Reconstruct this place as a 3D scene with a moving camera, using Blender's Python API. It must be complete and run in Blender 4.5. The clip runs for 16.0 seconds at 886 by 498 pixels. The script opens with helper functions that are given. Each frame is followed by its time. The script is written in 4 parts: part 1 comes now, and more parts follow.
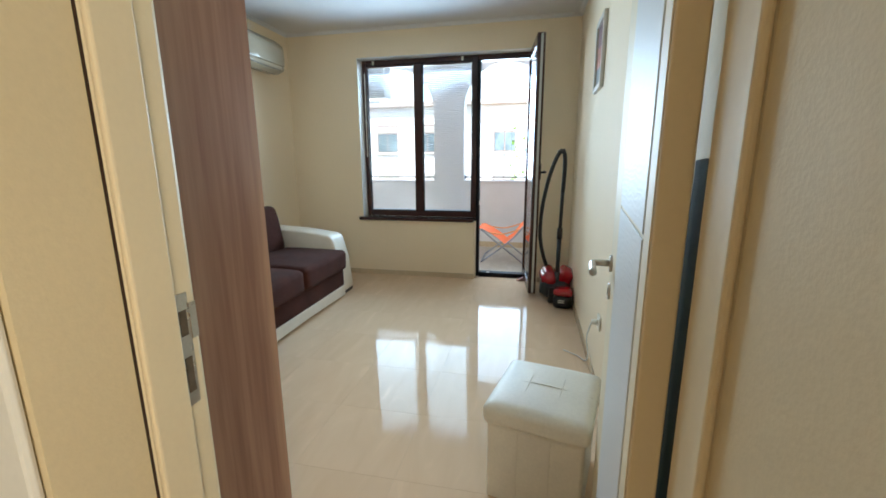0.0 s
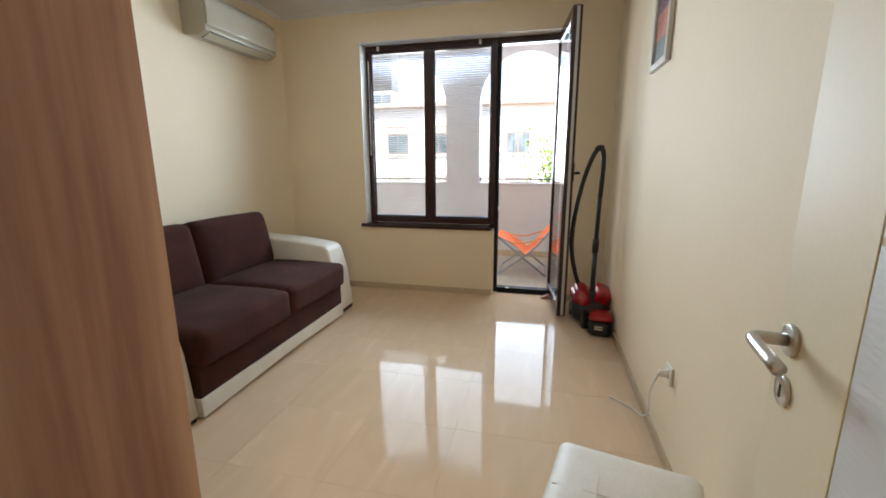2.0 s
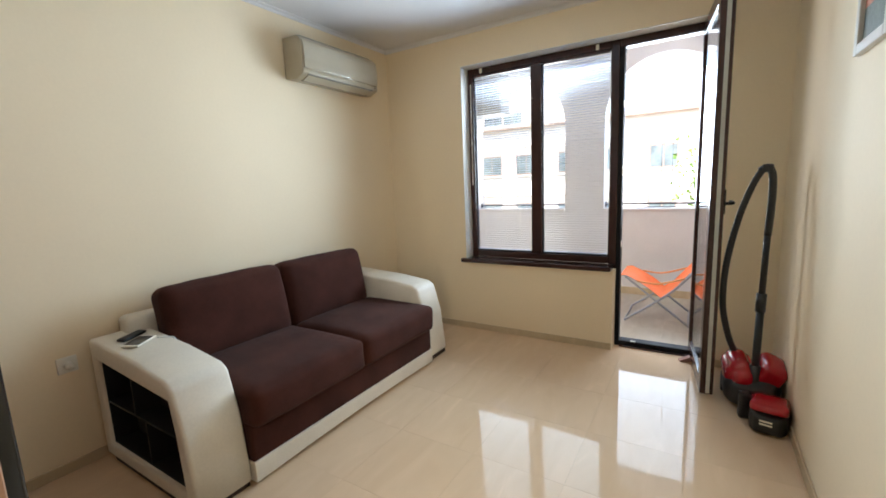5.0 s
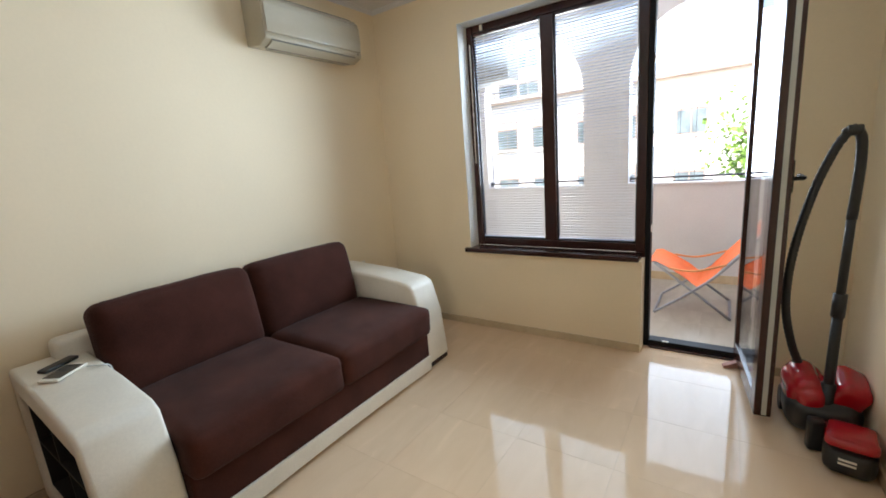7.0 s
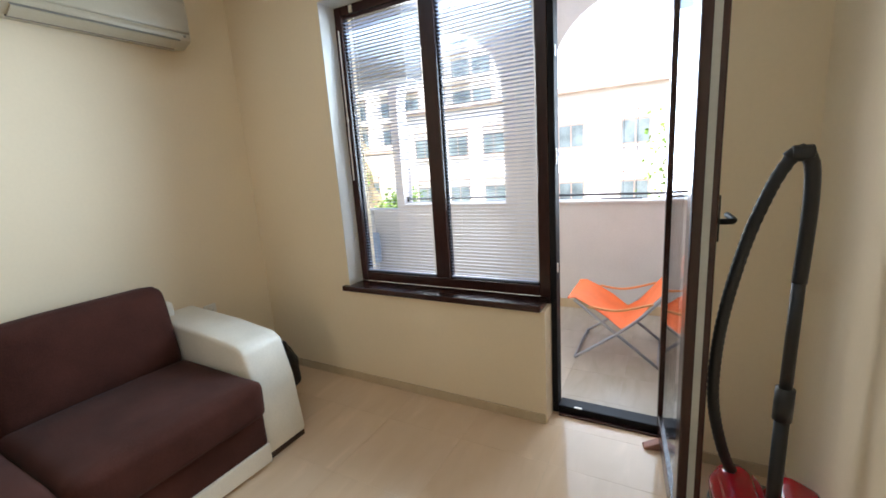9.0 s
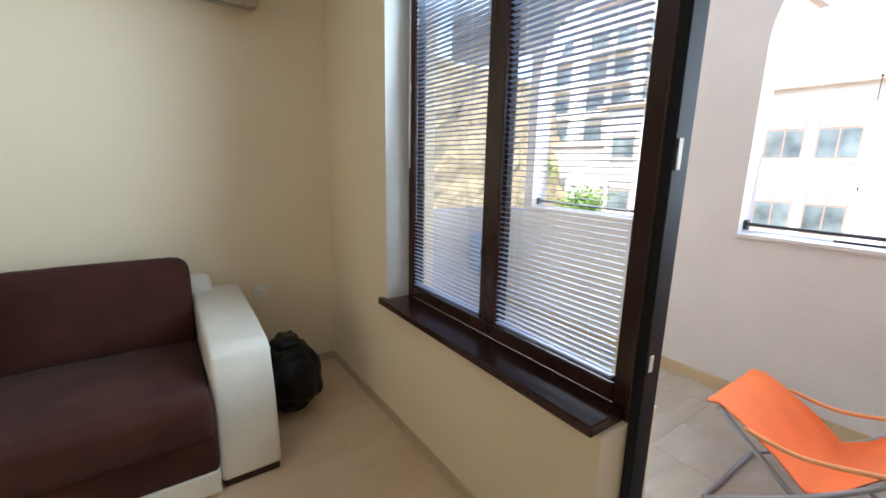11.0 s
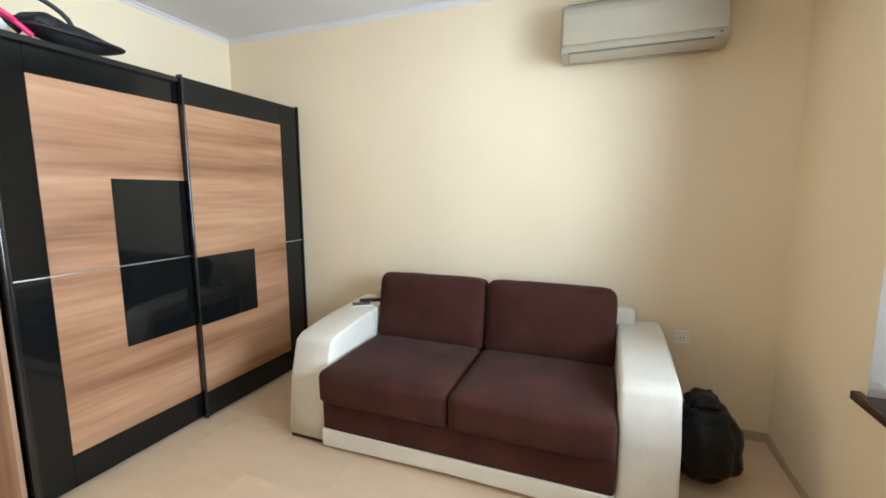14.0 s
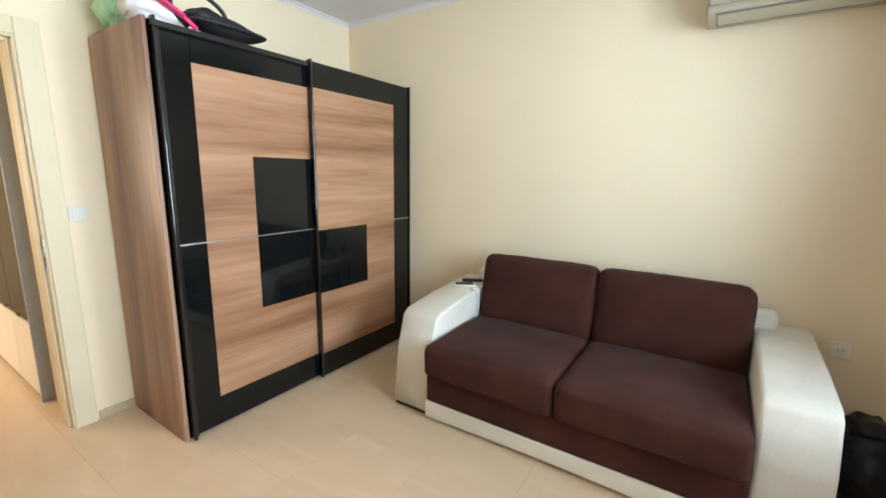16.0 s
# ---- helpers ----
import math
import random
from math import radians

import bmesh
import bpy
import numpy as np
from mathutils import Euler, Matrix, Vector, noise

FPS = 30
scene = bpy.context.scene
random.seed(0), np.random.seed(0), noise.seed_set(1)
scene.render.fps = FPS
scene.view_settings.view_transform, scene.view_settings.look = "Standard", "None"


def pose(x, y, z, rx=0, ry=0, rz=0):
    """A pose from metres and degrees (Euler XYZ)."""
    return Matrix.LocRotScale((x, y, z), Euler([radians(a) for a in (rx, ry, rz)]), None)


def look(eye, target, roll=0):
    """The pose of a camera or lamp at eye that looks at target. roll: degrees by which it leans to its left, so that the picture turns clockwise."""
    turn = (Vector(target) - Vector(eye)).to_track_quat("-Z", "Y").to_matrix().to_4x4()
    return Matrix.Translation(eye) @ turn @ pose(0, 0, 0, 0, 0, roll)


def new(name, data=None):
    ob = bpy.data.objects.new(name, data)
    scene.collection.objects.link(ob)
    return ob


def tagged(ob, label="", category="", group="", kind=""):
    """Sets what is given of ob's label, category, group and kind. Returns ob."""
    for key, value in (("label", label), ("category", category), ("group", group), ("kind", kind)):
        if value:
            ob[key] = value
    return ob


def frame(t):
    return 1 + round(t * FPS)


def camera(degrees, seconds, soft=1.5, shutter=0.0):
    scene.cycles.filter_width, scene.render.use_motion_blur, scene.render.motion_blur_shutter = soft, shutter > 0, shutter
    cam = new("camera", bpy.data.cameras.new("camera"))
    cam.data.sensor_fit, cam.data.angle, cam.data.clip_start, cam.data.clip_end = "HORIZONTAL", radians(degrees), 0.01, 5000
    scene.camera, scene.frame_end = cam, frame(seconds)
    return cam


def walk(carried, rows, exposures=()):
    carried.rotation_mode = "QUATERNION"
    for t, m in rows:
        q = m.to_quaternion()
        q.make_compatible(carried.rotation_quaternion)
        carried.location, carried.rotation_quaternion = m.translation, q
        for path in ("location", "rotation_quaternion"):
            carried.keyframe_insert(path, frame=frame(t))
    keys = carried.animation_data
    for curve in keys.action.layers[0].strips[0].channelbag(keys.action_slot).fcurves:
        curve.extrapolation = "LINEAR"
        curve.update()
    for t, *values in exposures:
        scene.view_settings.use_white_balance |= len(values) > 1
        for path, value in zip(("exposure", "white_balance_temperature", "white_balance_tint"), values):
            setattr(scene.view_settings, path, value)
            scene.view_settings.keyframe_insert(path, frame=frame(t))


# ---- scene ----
cam = camera(93.9, 16.0, soft=1.7)
PATH = [
    (0, (2.731, -0.564, 1.307), (2.321, 1.349, 0.891), -0.3),
    (0.5, (2.728, -0.472, 1.298), (2.313, 1.438, 0.872), -0.1),
    (1, (2.694, -0.34, 1.3), (2.269, 1.563, 0.858), -0.4),
    (1.5, (2.632, -0.161, 1.276), (2.196, 1.743, 0.845), -0.2),
    (2, (2.58, 0.007, 1.278), (2.121, 1.911, 0.873), -0.2),
    (2.5, (2.576, 0.116, 1.304), (2.067, 2.015, 0.94), -0.6),
    (3, (2.589, 0.224, 1.344), (1.999, 2.108, 1.025), -1.0),
    (3.5, (2.62, 0.313, 1.363), (1.908, 2.158, 1.065), -1.5),
    (4, (2.632, 0.375, 1.38), (1.8, 2.171, 1.094), -2.0),
    (4.5, (2.652, 0.455, 1.38), (1.705, 2.192, 1.087), -2.2),
    (5, (2.676, 0.538, 1.367), (1.632, 2.217, 1.064), -2.4),
    (5.2, (2.672, 0.571, 1.385), (1.604, 2.233, 1.073), -2.7),
    (6.3, (2.545, 0.835, 1.385), (1.45, 2.46, 1.005), -3.7),
    (7.5, (2.578, 1.165, 1.394), (1.459, 2.768, 0.971), -5.0),
    (8, (2.603, 1.359, 1.409), (1.587, 3.026, 0.977), -4.9),
    (8.5, (2.644, 1.622, 1.426), (1.692, 3.334, 1.023), -4.0),
    (10.8, (2.711, 2.905, 1.39), (1.249, 4.208, 0.982), 0.6),
    (11, (2.704, 2.968, 1.392), (1.102, 4.092, 0.983), 1.2),
    (11.5, (2.711, 3.022, 1.391), (0.872, 3.708, 1.008), 1.7),
    (12, (2.721, 2.971, 1.404), (0.782, 3.31, 1.048), 1.6),
    (12.5, (2.703, 3.014, 1.405), (0.724, 3.017, 1.111), 1.7),
    (13, (2.736, 3.003, 1.417), (0.768, 2.745, 1.176), 1.4),
    (13.5, (2.754, 2.987, 1.437), (0.832, 2.486, 1.202), 0.4),
    (14, (2.752, 2.972, 1.43), (0.9, 2.265, 1.164), 0.0),
    (14.5, (2.75, 2.94, 1.415), (0.962, 2.095, 1.119), 0.3),
    (15, (2.748, 2.9, 1.422), (1.014, 1.957, 1.095), 0.5),
    (15.5, (2.756, 2.884, 1.424), (1.073, 1.859, 1.08), 0.7),
    (16, (2.767, 2.863, 1.429), (1.125, 1.779, 1.068), 0.8),
]
LIGHTNESS = [(0, 2.3, 6250, 9), (1, 2.28, 6300, 11), (1.6, 2.2, 6900, 16), (2.5, 2.18, 7300, 21), (5, 2.38, 7100, 18), (8, 2.38, 6950, 18),
             (11, 2.15, 6850, 17), (12.5, 2.48, 7400, 23), (14.2, 2.78, 7050, 18), (15, 2.82, 6900, 17), (16, 2.7, 7150, 17)]
walk(cam, [(t, look(eye, aim, roll)) for t, eye, aim, roll in PATH], LIGHTNESS)

# ---- world, sun, exposure ----
SUN_EL, SUN_AZ = radians(55), radians(152)
world = bpy.data.worlds.new("sky_world")
scene.world = world
world.use_nodes = True
wn = world.node_tree.nodes
sky = wn.new("ShaderNodeTexSky")
sky.sky_type, sky.sun_disc = "NISHITA", False
sky.sun_elevation, sky.sun_rotation = SUN_EL, SUN_AZ
world.node_tree.links.new(sky.outputs["Color"], wn["Background"].inputs["Color"])
wn["Background"].inputs["Strength"].default_value = 0.15
sun = new("sun", bpy.data.lights.new("sun", "SUN"))
sun.data.energy, sun.data.angle, sun.data.color = 2.3, radians(0.5), (1.0, 0.95, 0.86)
sun.matrix_world = look((14, -26, 42), (0, 0, 0))


def sky_lamp(name, eye, target, sx, sy, watts, colour, spread=125):
    lamp = bpy.data.lights.new(name, "AREA")
    lamp.shape, lamp.size, lamp.size_y, lamp.energy, lamp.color = "RECTANGLE", sx, sy, watts, colour
    lamp.spread = radians(spread)
    ob = new(name, lamp)
    ob.matrix_world = look(eye, target)
    return ob


# the sky's light in the window's and the arches' openings
sky_lamp("window_daylight", (1.15, 4.02, 1.55), (1.3, 0.0, 1.95), 0.5, 1.4, 4.6, (0.54, 0.79, 1.0), 128)
sky_lamp("window_daylight", (1.79, 4.02, 1.55), (1.7, 0.0, 1.95), 0.5, 1.4, 4.6, (0.54, 0.79, 1.0), 128)
sky_lamp("arch_daylight", (0.61, 6.1, 1.8), (0.61, 4.0, 2.1), 1.15, 1.55, 11, (0.8, 0.92, 1.0), 150)
sky_lamp("arch_daylight", (2.32, 6.1, 1.8), (2.32, 4.0, 2.1), 1.15, 1.55, 14, (0.58, 0.8, 1.0), 150)
# added fill lamp, out of view, to brighten the hall and door lining
sky_lamp("hall_fill_lamp", (3.5, -2.0, 1.5), (2.2, -0.7, 1.25), 0.95, 1.25, 6.2, (1.0, 0.9, 0.7), 170)


# ---- materials ----
def mat(name, base, rough=0.5, metal=0.0, var=0.06, scale=6.0, fine=90.0, bump=0.0, bump_scale=120.0, coat=0.0,
        sheen=0.0, spec=0.5, stretch=(1, 1, 1), wear=0.06):
    m = bpy.data.materials.new(name)
    m.use_nodes = True
    n, l = m.node_tree.nodes, m.node_tree.links
    b = n["Principled BSDF"]
    b.inputs["Metallic"].default_value = metal
    b.inputs["Coat Weight"].default_value = coat
    b.inputs["Coat Roughness"].default_value = 0.05
    b.inputs["Sheen Weight"].default_value = sheen
    b.inputs["Specular IOR Level"].default_value = spec
    tc = n.new("ShaderNodeTexCoord")
    mp = n.new("ShaderNodeMapping")
    mp.inputs["Scale"].default_value = stretch
    l.new(tc.outputs["Object"], mp.inputs["Vector"])
    big, small = n.new("ShaderNodeTexNoise"), n.new("ShaderNodeTexNoise")
    big.inputs["Scale"].default_value, small.inputs["Scale"].default_value = scale, fine
    big.inputs["Detail"].default_value, small.inputs["Detail"].default_value = 4, 3
    l.new(mp.outputs["Vector"], big.inputs["Vector"])
    l.new(mp.outputs["Vector"], small.inputs["Vector"])
    mix = n.new("ShaderNodeMath")
    mix.operation = "MULTIPLY_ADD"
    l.new(big.outputs["Fac"], mix.inputs[0])
    mix.inputs[1].default_value = 0.65
    half = n.new("ShaderNodeMath")
    half.operation = "MULTIPLY"
    half.inputs[1].default_value = 0.35
    l.new(small.outputs["Fac"], half.inputs[0])
    l.new(half.outputs[0], mix.inputs[2])
    ramp = n.new("ShaderNodeValToRGB")
    lo = [max(0, c * (1 - var * 2)) for c in base]
    hi = [min(1, c * (1 + var * 2)) for c in base]
    ramp.color_ramp.elements[0].position, ramp.color_ramp.elements[1].position = 0.3, 0.7
    ramp.color_ramp.elements[0].color, ramp.color_ramp.elements[1].color = (*lo, 1), (*hi, 1)
    l.new(mix.outputs[0], ramp.inputs["Fac"])
    l.new(ramp.outputs["Color"], b.inputs["Base Color"])
    rr = n.new("ShaderNodeMapRange")
    rr.inputs["To Min"].default_value, rr.inputs["To Max"].default_value = max(0.0, rough - wear), min(1, rough + wear)
    l.new(big.outputs["Fac"], rr.inputs["Value"])
    l.new(rr.outputs["Result"], b.inputs["Roughness"])
    if bump:
        bn = n.new("ShaderNodeTexNoise")
        bn.inputs["Scale"].default_value, bn.inputs["Detail"].default_value = bump_scale, 3
        l.new(mp.outputs["Vector"], bn.inputs["Vector"])
        bp = n.new("ShaderNodeBump")
        bp.inputs["Strength"].default_value, bp.inputs["Distance"].default_value = bump, 0.01
        l.new(bn.outputs["Fac"], bp.inputs["Height"])
        l.new(bp.outputs["Normal"], b.inputs["Normal"])
    return m


def wood(name, dark, mid, light, axis, rough=0.4, freq=9.0, coat=0.0):
    """Streaked wood laminate: the grain runs along axis (0, 1 or 2)."""
    m = bpy.data.materials.new(name)
    m.use_nodes = True
    n, l = m.node_tree.nodes, m.node_tree.links
    b = n["Principled BSDF"]
    b.inputs["Roughness"].default_value = rough
    b.inputs["Coat Weight"].default_value = coat
    tc = n.new("ShaderNodeTexCoord")
    mp = n.new("ShaderNodeMapping")
    sc = [freq] * 3
    sc[axis] = freq * 0.06
    mp.inputs["Scale"].default_value = sc
    l.new(tc.outputs["Object"], mp.inputs["Vector"])
    n1, n2 = n.new("ShaderNodeTexNoise"), n.new("ShaderNodeTexNoise")
    n1.inputs["Scale"].default_value, n1.inputs["Detail"].default_value, n1.inputs["Distortion"].default_value = 1.0, 5, 0.3
    n2.inputs["Scale"].default_value, n2.inputs["Detail"].default_value = 9.0, 6
    l.new(mp.outputs["Vector"], n1.inputs["Vector"])
    l.new(mp.outputs["Vector"], n2.inputs["Vector"])
    ma = n.new("ShaderNodeMath")
    ma.operation = "MULTIPLY_ADD"
    ma.inputs[1].default_value = 0.25
    l.new(n2.outputs["Fac"], ma.inputs[0])
    mb = n.new("ShaderNodeMath")
    mb.operation = "MULTIPLY"
    mb.inputs[1].default_value = 0.75
    l.new(n1.outputs["Fac"], mb.inputs[0])
    l.new(mb.outputs[0], ma.inputs[2])
    ramp = n.new("ShaderNodeValToRGB")
    e = ramp.color_ramp.elements
    e[0].position, e[0].color = 0.32, (*dark, 1)
    e[1].position, e[1].color = 0.66, (*light, 1)
    k = e.new(0.48)
    k.color = (*mid, 1)
    l.new(ma.outputs[0], ramp.inputs["Fac"])
    l.new(ramp.outputs["Color"], b.inputs["Base Color"])
    bp = n.new("ShaderNodeBump")
    bp.inputs["Strength"].default_value, bp.inputs["Distance"].default_value = 0.12, 0.004
    l.new(n2.outputs["Fac"], bp.inputs["Height"])
    l.new(bp.outputs["Normal"], b.inputs["Normal"])
    return m


def tile_mat(name, base, vein, rough):
    """Polished porcelain: drifting clouds and thin veins, a little different from tile to tile."""
    m = bpy.data.materials.new(name)
    m.use_nodes = True
    n, l = m.node_tree.nodes, m.node_tree.links
    b = n["Principled BSDF"]
    b.inputs["Specular IOR Level"].default_value = 0.1
    geo, info = n.new("ShaderNodeNewGeometry"), n.new("ShaderNodeObjectInfo")
    off = n.new("ShaderNodeVectorMath")
    off.operation = "SCALE"
    off.inputs[0].default_value = (7.3, 3.1, 5.7)
    l.new(info.outputs["Random"], off.inputs["Scale"])
    add = n.new("ShaderNodeVectorMath")
    l.new(geo.outputs["Position"], add.inputs[0])
    l.new(off.outputs["Vector"], add.inputs[1])
    mp = n.new("ShaderNodeMapping")
    mp.inputs["Rotation"].default_value = (0, 0, 0.6)
    mp.inputs["Scale"].default_value = (3.2, 0.9, 1)
    l.new(add.outputs["Vector"], mp.inputs["Vector"])
    n1, n2 = n.new("ShaderNodeTexNoise"), n.new("ShaderNodeTexNoise")
    n1.inputs["Scale"].default_value, n1.inputs["Detail"].default_value, n1.inputs["Distortion"].default_value = 2.2, 6, 1.2
    n2.inputs["Scale"].default_value, n2.inputs["Detail"].default_value = 60, 2
    l.new(mp.outputs["Vector"], n1.inputs["Vector"])
    l.new(geo.outputs["Position"], n2.inputs["Vector"])
    ramp = n.new("ShaderNodeValToRGB")
    e = ramp.color_ramp.elements
    e[0].position, e[0].color = 0.30, (*vein, 1)
    e[1].position, e[1].color = 0.62, (*base, 1)
    k = e.new(0.75)
    k.color = (*[min(1, c * 1.08) for c in base], 1)
    l.new(n1.outputs["Fac"], ramp.inputs["Fac"])
    hs = n.new("ShaderNodeHueSaturation")
    vr = n.new("ShaderNodeMapRange")
    vr.inputs["To Min"].default_value, vr.inputs["To Max"].default_value = 0.985, 1.015
    l.new(info.outputs["Random"], vr.inputs["Value"])
    l.new(vr.outputs["Result"], hs.inputs["Value"])
    l.new(ramp.outputs["Color"], hs.inputs["Color"])
    l.new(hs.outputs["Color"], b.inputs["Base Color"])
    rr = n.new("ShaderNodeMapRange")
    rr.inputs["To Min"].default_value, rr.inputs["To Max"].default_value = max(0.01, rough - 0.02), rough + 0.03
    l.new(n2.outputs["Fac"], rr.inputs["Value"])
    l.new(rr.outputs["Result"], b.inputs["Roughness"])
    return m


def glass_mat(name, tint=(0.95, 0.975, 0.975)):
    """Clear thin pane: see-through, with gloss that grows towards flat angles."""
    m = bpy.data.materials.new(name)
    m.use_nodes = True
    n, l = m.node_tree.nodes, m.node_tree.links
    clear, gloss, mix, lw, pw, ad = (n.new(k) for k in ("ShaderNodeBsdfTransparent", "ShaderNodeBsdfGlossy", "ShaderNodeMixShader", "ShaderNodeLayerWeight", "ShaderNodeMath", "ShaderNodeMath"))
    clear.inputs["Color"].default_value = (*tint, 1)
    gloss.inputs["Roughness"].default_value = 0.01
    pw.operation, pw.inputs[1].default_value = "POWER", 5.0
    ad.operation, ad.inputs[1].default_value, ad.inputs[2].default_value = "MULTIPLY_ADD", 0.9, 0.035
    lw.inputs["Blend"].default_value = 0.5
    l.new(lw.outputs["Facing"], pw.inputs[0])
    l.new(pw.outputs[0], ad.inputs[0])
    l.new(ad.outputs[0], mix.inputs["Fac"])
    l.new(clear.outputs["BSDF"], mix.inputs[1])
    l.new(gloss.outputs["BSDF"], mix.inputs[2])
    l.new(mix.outputs["Shader"], n["Material Output"].inputs["Surface"])
    n.remove(n["Principled BSDF"])
    return m


def relief_mat(name, base, rough):
    """White door skin pressed with long wavy wood grain."""
    m = bpy.data.materials.new(name)
    m.use_nodes = True
    n, l = m.node_tree.nodes, m.node_tree.links
    b = n["Principled BSDF"]
    b.inputs["Base Color"].default_value, b.inputs["Roughness"].default_value = (*base, 1), rough
    tc, mp, wv, ns, sm, bp = (n.new(k) for k in ("ShaderNodeTexCoord", "ShaderNodeMapping", "ShaderNodeTexWave", "ShaderNodeTexNoise", "ShaderNodeMath", "ShaderNodeBump"))
    mp.inputs["Scale"].default_value = (1.0, 0.32, 1.0)
    l.new(tc.outputs["Object"], mp.inputs["Vector"])
    wv.bands_direction = "Z"
    for key, value in (("Scale", 24.0), ("Distortion", 9.0), ("Detail", 3.0), ("Detail Scale", 1.6), ("Detail Roughness", 0.55)):
        wv.inputs[key].default_value = value
    ns.inputs["Scale"].default_value, ns.inputs["Detail"].default_value = 70.0, 4
    l.new(mp.outputs["Vector"], wv.inputs["Vector"])
    l.new(mp.outputs["Vector"], ns.inputs["Vector"])
    sm.operation, sm.inputs[1].default_value = "MULTIPLY_ADD", 0.75
    l.new(wv.outputs["Fac"], sm.inputs[0])
    l.new(ns.outputs["Fac"], sm.inputs[2])
    bp.inputs["Strength"].default_value, bp.inputs["Distance"].default_value = 0.22, 0.0014
    l.new(sm.outputs[0], bp.inputs["Height"])
    l.new(bp.outputs["Normal"], b.inputs["Normal"])
    return m


